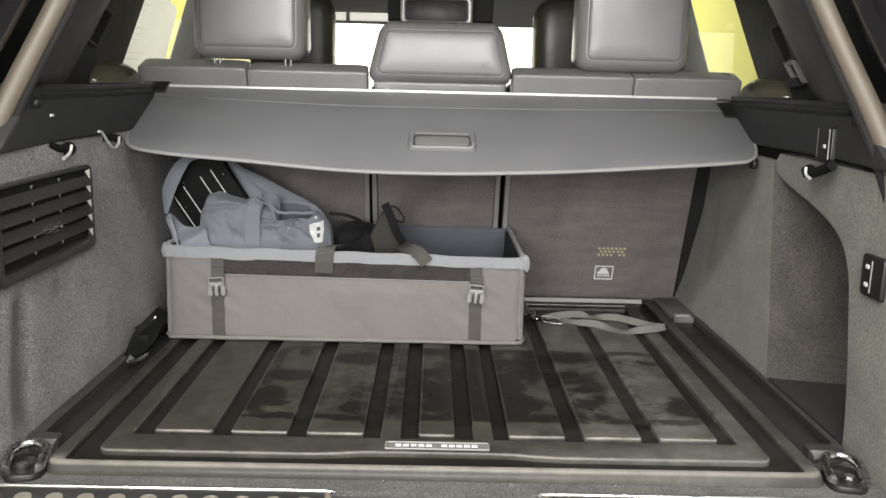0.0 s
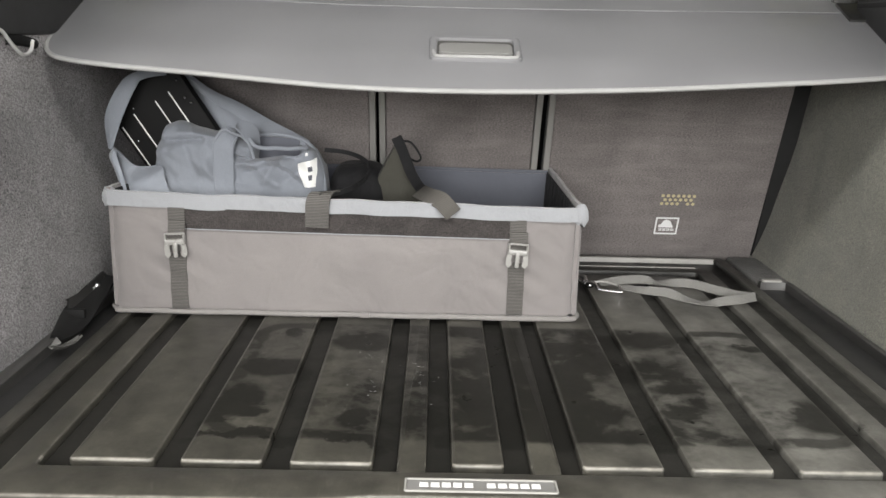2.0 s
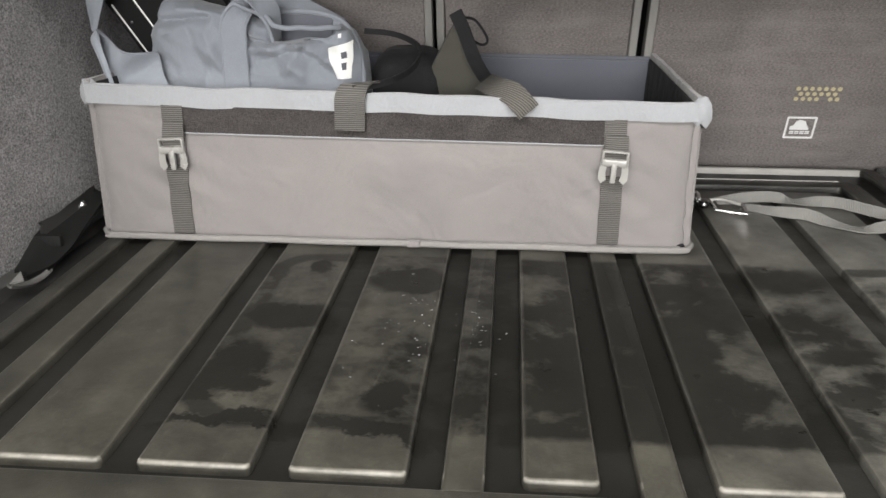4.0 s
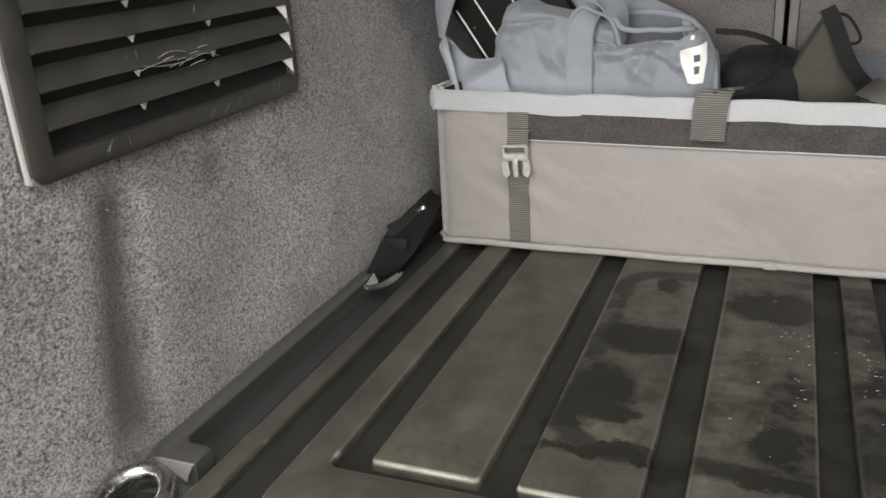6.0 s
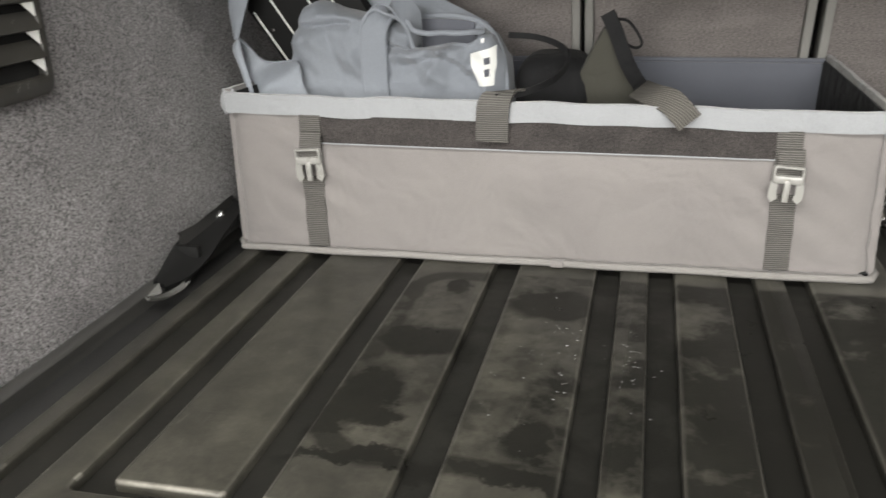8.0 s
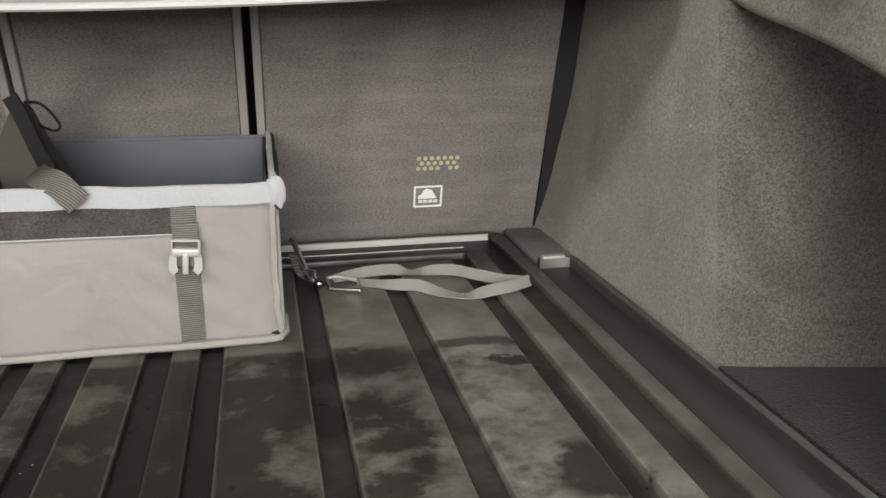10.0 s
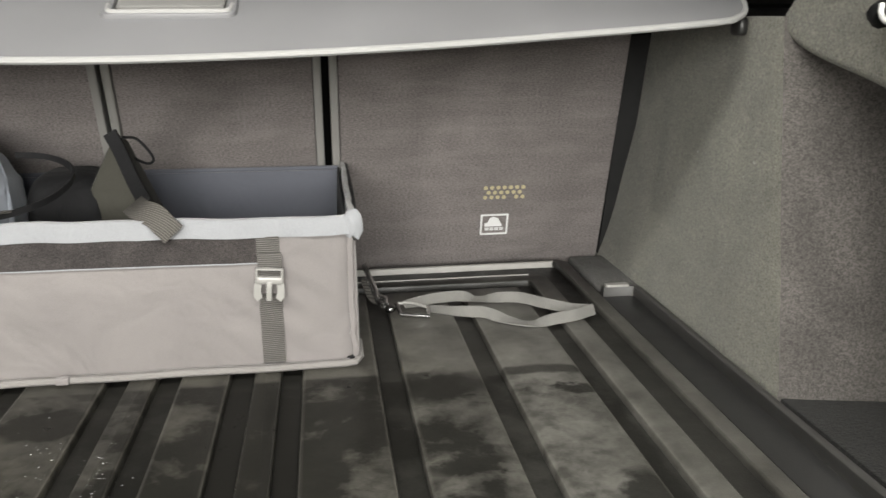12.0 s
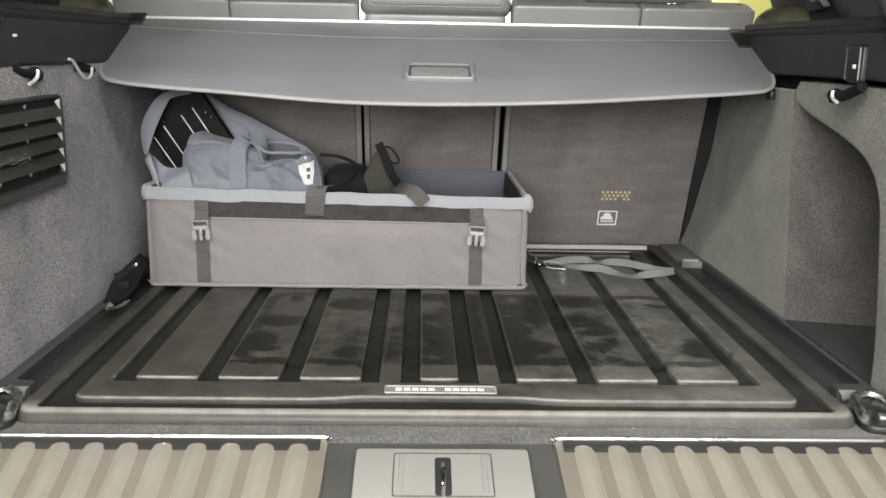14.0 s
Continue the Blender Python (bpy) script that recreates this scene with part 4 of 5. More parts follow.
def seat_back(x0, x1, edges, label):
    th = thing("rear_seat", label, "seat", SB, "rear seats")
    part("back_board", slab(rr(x0, x1, -0.03, 0.505, 0.012), -0.09, 0.0, 0.004, None, Matrix(((1, 0, 0, 0), (0, 0, -1, 0), (0, 1, 0, 0), (0, 0, 0, 1)))), "carpet_seat", th, "brown-grey carpeted seat back board")
    for a, b in edges:
        part("edge_trim", box(a, b, -0.008, 0.02, -0.03, 0.50, 0.003), "seat_trim", th, "grey plastic edge trim")
    return th


def shoulder(th, x0, x1, z0=0.490, z1=0.567):
    return part("shoulder_cushion", cushion(x0, x1, 0.002, 0.062, z0, z1, 0.13, 48, 20), "leather_low", th, "grey leather upper seat cushion")


def headrest(th, x0, x1, z0, z1, y0=0.784, taper=0.0, low=0.022, posts=True):
    """A padded block with a flat stitched rear panel x0..x1, z0..z1 and a bevel round it; upright in the car."""
    back = SB.inverted()
    xm = (x0 + x1) / 2

    def ring(d, y, r, lower=0.0):
        pts = rr(x0 - d, x1 + d, z0 - d - lower, z1 + d, r, 6, 10)
        return [back @ Vector((xm + (p[0] - xm) * (1 - taper * max(0.0, p[1] - z0 + 0.02) / (z1 - z0 + 0.02)), y0 + y, p[1])) for p in pts]

    bm = bmesh.new()
    k = low - 0.018
    loops(bm, [ring(-0.034, -0.0042, 0.008), ring(-0.026, -0.0039, 0.009), ring(-0.018, -0.0033, 0.010), ring(-0.011, -0.0024, 0.012), ring(-0.005, -0.0012, 0.013), ring(-0.001, 0.0004, 0.014), ring(0.0, 0.0016, 0.014), ring(0.0015, 0.0014, 0.015), ring(0.006, 0.0040, 0.019, 0.25 * k), ring(0.012, 0.010, 0.022, 0.6 * k), ring(0.019, 0.024, 0.028, k),
               ring(0.022, 0.045, 0.030, k), ring(0.022, 0.085, 0.030, k), ring(0.014, 0.108, 0.028, k), ring(-0.006, 0.118, 0.020)], True, True, True)
    h = part("headrest", bm, "leather", th, "padded grey leather headrest")
    for d, y in ((-0.0045, -0.0006), (0.0, 0.0008), (0.0045, 0.0034)):
        o = ring(d, y, 0.014)
        part("stitched_seam", tube(o + [o[0]], 0.0005 if d else 0.0008, 6), "stitch", h)
    if posts:
        for xx in (xm - 0.078, xm + 0.078):
            for dx in (-0.006, 0.006):
                part("post", tube([back @ Vector((xx + dx, y0 + 0.045, z0 - 0.065)), back @ Vector((xx + dx, y0 + 0.045, z0))], 0.0033, 8), "chrome", h, "chrome headrest post")


left = seat_back(-0.600, -0.174, [(-0.174, -0.162)], "grey leather rear seat with carpeted back, folded up")
shoulder(left, -0.664, -0.4275, 0.490, 0.561)
shoulder(left, -0.4265, -0.163, 0.488, 0.558)
headrest(left, -0.521, -0.318, 0.580, 0.80)
middle = seat_back(-0.144, 0.131, [(-0.156, -0.144), (0.131, 0.143)], "narrow middle rear seat with broad low headrest")
part("shoulder_cushion", cushion(-0.152, 0.145, 0.01, 0.14, 0.48, 0.536, 0.16, 40, 12), "leather_low", middle, "grey leather upper seat cushion")
part("metal_guide", box(-0.155, -0.112, -0.004, 0.02, 0.512, 0.522, 0.002), "alu", middle)
headrest(middle, -0.146, 0.140, 0.531, 0.622, 0.790, 0.17, 0.018, False)
right = seat_back(0.166, 0.597, [(0.154, 0.166)], "grey leather rear seat with carpeted back and a small label")
shoulder(right, 0.156, 0.4235, 0.488, 0.561)
shoulder(right, 0.4245, 0.662, 0.488, 0.561)
headrest(right, 0.315, 0.518, 0.571, 0.80)
# black sheet added as the shade behind the boards
structure("seat_gap_shade", box(-0.64, 0.64, 1.08, 1.09, -0.03, 0.45, 0), "void", "black sheet for the shade behind the seat boards")

# printed safety sign and honeycomb mark on the seat board
sg = thing("safety_sign", "small white framed pictogram sign on the seat board", "sign", SB @ Matrix.Translation((0.014, 0, 0.006)))
part("frame", ring_slab(rr(0.376, 0.422, 0.039, 0.078, 0.002), rr(0.379, 0.419, 0.042, 0.075, 0.001), 0.0, 0.0012, 0.0003, None, Matrix(((1, 0, 0, 0), (0, 0, -1, 0), (0, 1, 0, 0), (0, 0, 0, 1)))), "white", sg)
part("pictogram", prism([(0.383, 0.055), (0.383, 0.061), (0.388, 0.062), (0.391, 0.070), (0.397, 0.073), (0.405, 0.070), (0.412, 0.057), (0.412, 0.055)], "y", -0.0012, 0.0005), "white", sg, "white pictogram")
for k, zz in enumerate((0.0515, 0.0485)):
    for j in range(4):
        part("text_bar", box(0.384 + 0.008 * j, 0.3905 + 0.008 * j, -0.0012, 0.0004, zz - 0.0009, zz + 0.0009, 0), "white", sg)
hc = thing("honeycomb_mark", "pale gold honeycomb print on the seat board", "print", SB @ Matrix.Translation((0.016, 0, 0.008)))
for r in range(3):
    for c in range(7 if r != 1 else 6):
        cx, cz = 0.379 + 0.0102 * c + (0.0051 if r == 1 else 0), 0.1075 + 0.0088 * r
        if (r * 7 + c) % 9 == 4:
            continue
        part("cell", prism([(cx + 0.0036 * math.cos(radians(60 * i + 30)), cz + 0.0036 * math.sin(radians(60 * i + 30))) for i in range(6)], "y", -0.0011, 0.0005), "gold", hc)

# ---------------------------------------------------------------- front seats and cabin
for s in (-1, 1):
    fs = thing("front_seat", "dark leather front seat with padded headrest", "seat", pose(0.44 * s - 0.02, 1.75, 0), "front seats")
    part("backrest", cushion(-0.25, 0.25, -0.16, 0.06, -0.25, 0.54, 0.4), "leather_dark", fs)
    part("headrest", cushion(-0.13, 0.13, -0.20, -0.04, 0.50, 0.775, 0.4), "leather_dark", fs)
    part("cushion", cushion(-0.26, 0.26, 0.0, 0.55, -0.35, -0.18, 0.4), "leather_dark", fs)

car = thing("car_body", "body shell of a dark car with its cabin trim", "car")
part("headliner", box(-0.72, 0.72, 0.36, 2.35, 0.93, 0.96, 0.01), "headliner", car)
part("roof", box(-0.80, 0.80, 0.28, 2.45, 0.962, 0.99, 0.01), "paint", car)
part("cabin_floor", box(-0.98, 0.98, 0.96, 3.3, -0.42, -0.38, 0.004), "carpet_floor", car)
part("dashboard", cushion(-0.78, 0.78, 2.55, 3.2, -0.30, 0.44, 0.4), "black_soft", car)
part("bulkhead", box(-0.98, 0.98, 3.2, 3.25, -0.42, 0.44, 0.004), "black_soft", car)
vis = part("windscreen_header", box(-0.72, 0.72, 2.30, 2.42, 0.745, 0.955, 0.02), "headliner", car)
for s in (-1, 1):
    v = part("sun_visor", box(*sorted((s * 0.20, s * 0.62)), 2.25, 2.275, 0.725, 0.83, 0.008), "visor", vis)
    for xa, wl in (((-0.415, 0.055), (-0.345, 0.145)) if s < 0 else ((0.355, 0.030),)):
        part("visor_light", box(xa, xa + wl, 2.242, 2.249, 0.735, 0.765, 0.002), "visor_lamp", v, "lit vanity mirror lamp")
con = part("overhead_console", ring_slab(rr(-0.15, 0.12, 0.725, 0.83, 0.02), rr(-0.13, 0.10, 0.738, 0.812, 0.012), 0.0, 0.03, 0.006, None, Matrix(((1, 0, 0, 0), (0, 0, -1, 2.2), (0, 1, 0, 0), (0, 0, 0, 1)))), "zinc", car, "silver-framed overhead console")
part("console_panel", box(-0.13, 0.10, 2.19, 2.22, 0.738, 0.812, 0.004), "black", con)
for s in (-1, 1):
    part("lower_side", box(*sorted((s * 0.985, s * 1.01)), 0.0, 3.25, -0.42, 0.47, 0.01), "paint", car)
    part("door_trim", box(*sorted((s * 0.70, s * 0.98)), 1.05, 2.9, -0.38, 0.47, 0.03), "black_soft", car)
    part("window_sill", box(*sorted((s * 0.655, s * 0.98)), 0.69, 1.04, 0.40, 0.478, 0.012), "black_soft", car)
    # side window between the rear pillar and the door pillar
    gl = part("side_glass", box(*sorted((s * 0.742, s * 0.746)), 0.64, 2.35, 0.46, 0.95, 0), "glass", car, "clear side window", False)
    gl.visible_shadow = False
    part("door_pillar", prism([(1.30, 0.44), (1.46, 0.44), (1.98, 0.94), (1.83, 0.94)], "x", s * 0.70, s * 0.79, 0.008), "black_soft", car)
    part("rear_pillar", prism([(0.145, 0.486), (0.70, 0.486), (1.21, 0.955), (0.50, 0.955)], "x", s * 0.675, s * 0.80, 0.012), "black_soft", car)
    part("tailgate_pillar", sheet(lambda u, v, s=s: (s * ((0.628 - 0.20 * v) * (1 - u) + (0.652 - 0.14 * v) * u - 0.012 * math.sin(math.pi * u)), (0.13 + 0.30 * v) * (1 - u) + (0.33 + 0.34 * v) * u, 0.488 + 0.47 * v), 10, 14, 0.02 * s), "pillar", car, "dark trim of the tailgate pillar")
    sealp = spline([(s * 0.66, -0.04, -0.03), (s * 0.655, 0.0, 0.20), (s * 0.625, 0.075, 0.41), (s * 0.550, 0.165, 0.62), (s * 0.47, 0.27, 0.85), (s * 0.40, 0.31, 0.95), (0, 0.33, 0.985)], 6)
    part("tailgate_seal", tube(sealp, 0.0150, 12), "seal", car, "brown-grey rubber tailgate seal")
    part("seal_lip", tube([(p.x - s * 0.017, p.y + 0.010, p.z) for p in sealp[10:]], 0.0060, 8), "void", car, "thin dark sealing lip")
    outp = spline([(s * 0.74, -0.12, -0.10), (s * 0.745, -0.09, 0.20), (s * 0.720, -0.02, 0.41), (s * 0.640, 0.09, 0.63), (s * 0.56, 0.20, 0.86), (s * 0.48, 0.25, 0.97), (0, 0.27, 1.0)], 6)
    part("body_flange", tube(outp, 0.075, 14), "paint", car, "dark painted body edge")
    lean = Matrix(((0, 0, -s, s * 0.672), (0.772, 0.964, 0, 0.541), (0.632, -0.265, 0, 0.575), (0, 0, 0, 1)))
    gr = part("pillar_vent", ring_slab(rr(0.0, 0.118, 0.0, 0.052, 0.008), rr(0.008, 0.110, 0.008, 0.044, 0.004), 0.0, 0.008, 0.003, None, lean), "rim", car, "slanted louvred pillar vent")
    part("vent_hollow", slab(rr(0.005, 0.113, 0.005, 0.047, 0.004), -0.002, 0.002, 0.001, None, lean), "void", gr)
    for k in range(4):
        part("vent_slat", slab(rr(0.006, 0.112, 0.0105 + 0.0092 * k, 0.0145 + 0.0092 * k, 0.0015, 2), 0.001, 0.006, 0.001, None, lean), "channel", gr)
    part("seat_bolster", cushion(*sorted((s * 0.632, s * 0.745)), 0.56, 0.80, 0.44, 0.542, 0.85, 32, 18), "bolster", car, "glossy curved side bolster")
lean = Matrix(((0, 0, -1, 0.672), (-0.832, 0.995, 0, 0.552), (-0.555, -0.10, 0, 0.572), (0, 0, 0, 1)))
bg = part("belt_guide", ring_slab(rr(0.0, 0.078, 0.0, 0.045, 0.006), rr(0.012, 0.050, 0.012, 0.034, 0.004), 0.0, 0.008, 0.002, None, lean), "clip", car, "pale belt guide")
part("belt_buckle", slab(rr(0.056, 0.085, 0.010, 0.060, 0.004), 0.004, 0.014, 0.003, None, lean), "black", bg, "black belt buckle")
ws = thing("window_sheet", "printed white paper sheet stuck on the side window", "paper sheet")
part("sheet", prism([(0.85, 0.49), (1.175, 0.49), (1.36, 0.689), (1.345, 0.703), (1.22, 0.725), (0.95, 0.76)], "x", -0.7405, -0.7395), "paper", ws, "", False)
for k in range(12):
    part("text_bar", box(-0.7392, -0.7388, 1.02 - 0.008 * k, 1.02 - 0.008 * k + 0.03 + 0.03 * ((k * 7) % 4), 0.70 - 0.015 * k, 0.7018 - 0.015 * k, 0), "paper_ink", ws)

# ---------------------------------------------------------------- fabric boot organiser
org = thing("boot_organiser", "grey folding fabric boot organiser box with buckled straps", "organiser box", pose(0, 0.014, 0))
BX0, BX1, BT = -0.540, 0.172, 0.165
YB = 0.885


def lift(x):
    """How much taller the box stands at its slumped end."""
    return (0.184 - 0.012 * (x - BX0) / (BX1 - BX0)) / 0.165


def wob(x, z, a):
    return a * noise.noise(Vector((x * 7, z * 9, 2.0))) + 0.5 * a * noise.noise(Vector((x * 19, z * 17, 5.0)))


def front_y(x, z):
    return 0.529 + 0.03 * z + 0.006 * (x - BX0)


def org_front(u, v):
    x, z = BX0 + (BX1 - BX0) * u, 0.004 + (BT - 0.004) * v
    corner = max(0.0, 1 - min(u, 1 - u) / 0.03) ** 2
    pucker = sum(math.exp(-((x - a) / 0.05) ** 2) * math.exp(-((z - 0.08) / 0.05) ** 2) for a in (-0.437, 0.077))
    crease = pucker * 0.0022 * math.sin((x * 0.6 + z) * 170)
    return x, front_y(x, z) - 0.005 * math.sin(math.pi * v) * math.sin(math.pi * u) ** 0.5 + wob(x, z, 0.0034) + crease + 0.012 * corner, z * lift(x)


part("front_panel", sheet(org_front, 120, 28, 0.006), "nylon", org, "taut grey nylon front")
part("back_panel", sheet(lambda u, v: (BX0 + 0.01 + (BX1 - BX0 - 0.02) * u, YB + wob(u, v, 0.003) - 0.010 * v, 0.008 + 0.166 * v + 0.003 * noise.noise(Vector((u * 9, 0, 3)))), 40, 10, 0.006), "lining", org, "blue-grey inner lining")
for x, s in ((BX0, 1), (BX1, -1)):
    part("end_panel", sheet(lambda u, v, x=x, s=s: (x + s * (0.003 * math.sin(math.pi * v) + wob(u, v, 0.003)), 0.536 + (YB - 0.536) * u, (0.004 + (BT + 0.002) * v) * (lift(x) * (1 - u) + 1.05 * u)), 30, 12, -0.006 * s), "nylon", org)
    part("end_lining", sheet(lambda u, v, x=x, s=s: (x + s * (0.0095 + 0.003 * math.sin(math.pi * v)), 0.550 + (YB - 0.562) * u, (0.008 + (BT - 0.006) * v) * (lift(x) * (1 - u) + 1.04 * u)), 20, 8, 0.002), "black_cloth", org, "dark inner lining")
part("base_panel", box(BX0 + 0.004, BX1 - 0.004, 0.535, YB, 0.0015, 0.007, 0.002), "black_cloth", org)
part("bottom_flange", tube([(BX0 + 0.004, 0.58, 0.004), (BX0 - 0.002, 0.54, 0.004)] + [(BX0 + 0.012 + (BX1 - BX0 - 0.03) * i / 30, 0.5185 + 0.0012 * math.sin(i * 0.9), 0.0045) for i in range(31)] + [(BX1 - 0.004, 0.524, 0.004), (BX1 + 0.003, 0.54, 0.004), (BX1 + 0.003, 0.59, 0.004)], 0.0040, 8), "flange", org, "piped lower edge")
part("bottom_strip", box(BX0 + 0.006, BX1 - 0.010, 0.518, 0.535, 0.0015, 0.0050, 0.0012), "nylon", org)
part("seam_tab", box(-0.160, -0.146, 0.512, 0.520, 0.002, 0.0095, 0.001), "nylon", org)


def hem_band(u, v):
    x = BX0 - 0.004 + (BX1 - BX0 + 0.008) * u
    z = BT - 0.018 + 0.020 * v
    corner = max(0.0, 1 - min(u, 1 - u) / 0.012) ** 2
    return x, front_y(x, z) - 0.0045 + wob(x * 1.3, z, 0.003) + 0.010 * corner, z * lift(x) + 0.0035 * noise.noise(Vector((x * 14, 0, 7))) + 0.004 * corner * v


part("top_hem", sheet(hem_band, 110, 6, 0.010), "hem", org, "pale folded top hem")
part("rear_hem", tube([(BX0 + 0.01, YB - 0.011, 0.174), (-0.2, YB - 0.008, 0.1755), (BX1 - 0.01, YB - 0.011, 0.173)], 0.0035, 8), "lining", org)
for x in (BX0, BX1):
    part("side_hem", tube(spline([(x, 0.545, 0.1655 * lift(x)), (x + 0.002, 0.70, 0.168), (x, YB - 0.004, 0.174)], 8), 0.0045, 8), "hem" if x < 0 else "black_cloth", org)
for x, g in ((BX0 + 0.002, 1.0), (BX1 - 0.001, 1.15)):
    bm = bmesh.new()
    loops(bm, [[Vector((x, 0.541, BT * lift(x) - 0.005)) + g * Vector((r * math.cos(a) * 1.0, r * math.sin(a) * 0.9, h)) * (1 + 0.25 * noise.noise(Vector((a * 1.5, h * 90, x)))) for a in [2 * math.pi * i / 16 for i in range(16)]] for r, h in ((0.006, -0.016), (0.0095, -0.008), (0.0098, 0.0), (0.0085, 0.006), (0.005, 0.010), (0.001, 0.0115))], True, True, True)
    part("corner_tuft", bm, "hem", org, "bunched hem corner")
    part("corner_piping", tube([(x, front_y(x, z) + 0.009, z * lift(x)) for z in (0.006, 0.05, 0.10, BT - 0.012)], 0.003, 8), "nylon", org)


def on_front(u, v, x0, x1, z0, z1, off):
    x, z = x0 + (x1 - x0) * u, z0 + (z1 - z0) * v
    p = org_front((x - BX0) / (BX1 - BX0), (z - 0.004) / (BT - 0.004))
    return p[0], p[1] - off, p[2]


part("fuzzy_band", sheet(lambda u, v: on_front(u, v, -0.424, 0.065, 0.1195, 0.148, 0.0018), 60, 4, 0.0015), "velcro", org, "dark fuzzy hook tape band")
part("band_stitch", tube([on_front(i / 40, 0, -0.424, 0.065, 0.1192, 0.12, 0.0024) for i in range(41)], 0.0009, 6), "hem", org)
for xs in (-0.436, 0.076):
    w = 0.0125
    part("strap", sheet(lambda u, v, xs=xs: on_front(u, v, xs - w, xs + w, 0.006, 0.085, 0.0026), 4, 10, 0.002), "strap_dark", org, "ribbed dark webbing strap")
    part("strap", sheet(lambda u, v, xs=xs: on_front(u, v, xs - w, xs + w, 0.110, 0.148, 0.0040), 4, 6, 0.002), "strap_dark", org, "ribbed dark webbing strap")
    part("strap_loop", sheet(lambda u, v, xs=xs: on_front(u, v, xs - w + 0.002, xs + w + 0.002, 0.106, 0.132, 0.0085 + 0.003 * math.sin(math.pi * v)), 4, 5, 0.002), "strap_dark", org)
    L = lift(xs)
    yb = front_y(xs, 0.1) - 0.0165
    BM = Matrix.Translation((xs, yb, 0.099 * L)) @ Matrix.Rotation(radians(4 if xs > 0 else -3), 4, "Y")
    VM = BM @ Matrix(((1, 0, 0, 0), (0, 0, -1, 0.004), (0, 1, 0, 0), (0, 0, 0, 1)))
    bk = part("buckle", ring_slab(rr(-0.0155, 0.0155, 0.000, 0.0185, 0.003), rr(-0.012, 0.012, 0.0085, 0.0155, 0.001), 0.0, 0.006, 0.002, None, VM), "buckle", org, "pale grey plastic side-release buckle")
    part("prong", box(-0.0032, 0.0032, -0.003, 0.003, -0.019, 0.004, 0.0018, None, BM), "buckle", bk)
    for sd in (-1, 1):
        part("prong", slab([(sd * a, b) for a, b in (((0.0098, 0.002), (0.0140, 0.002), (0.0152, -0.006), (0.0150, -0.0145), (0.0125, -0.0185), (0.0092, -0.0155), (0.0108, -0.008))[::sd])], -0.003, 0.004, 0.0018, None, VM), "buckle", bk)

# carrying handles
yb = front_y(-0.226, 0.15)
part("handle_end", ribbon(spline([(-0.226, yb - 0.010, 0.139), (-0.225, yb - 0.012, 0.160), (-0.224, yb - 0.011, 0.178), (-0.219, yb + 0.002, 0.189), (-0.210, yb + 0.025, 0.187)], 6), 0.035, 0.003, (1, 0, 0.12)), "strap_dark", org, "ribbed webbing carrying handle")
part("handle_loop", ribbon(spline([(-0.222, 0.531, 0.186), (-0.195, 0.556, 0.187), (-0.172, 0.600, 0.191), (-0.160, 0.645, 0.200), (-0.161, 0.678, 0.211), (-0.178, 0.700, 0.220), (-0.205, 0.712, 0.226), (-0.238, 0.716, 0.228)], 7), 0.0072, 0.003, (0, 0.25, 1)), "black_cloth", org, "dark webbing handle loop")
yb = front_y(-0.04, 0.16)
part("handle_end", ribbon(spline([(-0.022, yb - 0.012, 0.164), (-0.030, yb - 0.012, 0.173), (-0.042, yb - 0.003, 0.183), (-0.060, yb + 0.016, 0.186), (-0.075, yb + 0.05, 0.186)], 6), 0.027, 0.003, (0.85, 0, 0.55)), "strap_x", org, "ribbed webbing carrying handle")

# ---------------------------------------------------------------- canvas bag in the organiser
TOP = [(-0.528, 0.12), (-0.512, 0.165), (-0.502, 0.215), (-0.495, 0.250), (-0.484, 0.269), (-0.467, 0.275), (-0.433, 0.265), (-0.399, 0.260), (-0.345, 0.255), (-0.296, 0.254), (-0.272, 0.248), (-0.250, 0.236), (-0.232, 0.208), (-0.226, 0.160)]


def bag_top(x):
    for (a, za), (b, zb) in zip(TOP, TOP[1:]):
        if a <= x <= b:
            t = (x - a) / (b - a)
            return za + (zb - za) * (t * t * (3 - 2 * t) * 0.5 + t * 0.5)
    return TOP[0][1] if x < TOP[0][0] else TOP[-1][1]


CREASES = [((-0.372, 0.2285), (-0.272, 0.230), 0.0042, -0.0055), ((-0.372, 0.2195), (-0.290, 0.221), 0.007, 0.0030), ((-0.262, 0.226), (-0.296, 0.196), 0.007, -0.004), ((-0.500, 0.246), (-0.425, 0.249), 0.0045, -0.006), ((-0.365, 0.236), (-0.300, 0.226), 0.006, 0.004), ((-0.355, 0.205), (-0.290, 0.222), 0.006, -0.004), ((-0.300, 0.236), (-0.322, 0.190), 0.007, 0.004),
           ((-0.480, 0.236), (-0.415, 0.205), 0.009, 0.003), ((-0.372, 0.250), (-0.368, 0.195), 0.006, -0.003), ((-0.276, 0.240), (-0.262, 0.200), 0.006, 0.003), ((-0.505, 0.225), (-0.470, 0.190), 0.008, -0.003),
           ((-0.332, 0.240), (-0.272, 0.200), 0.006, 0.005), ((-0.312, 0.236), (-0.258, 0.216), 0.005, -0.004), ((-0.348, 0.226), (-0.304, 0.184), 0.007, 0.004), ((-0.302, 0.212), (-0.262, 0.180), 0.006, -0.004),
           ((-0.460, 0.262), (-0.405, 0.258), 0.005, 0.004), ((-0.452, 0.238), (-0.430, 0.190), 0.007, -0.004), ((-0.425, 0.232), (-0.408, 0.195), 0.006, 0.003)]


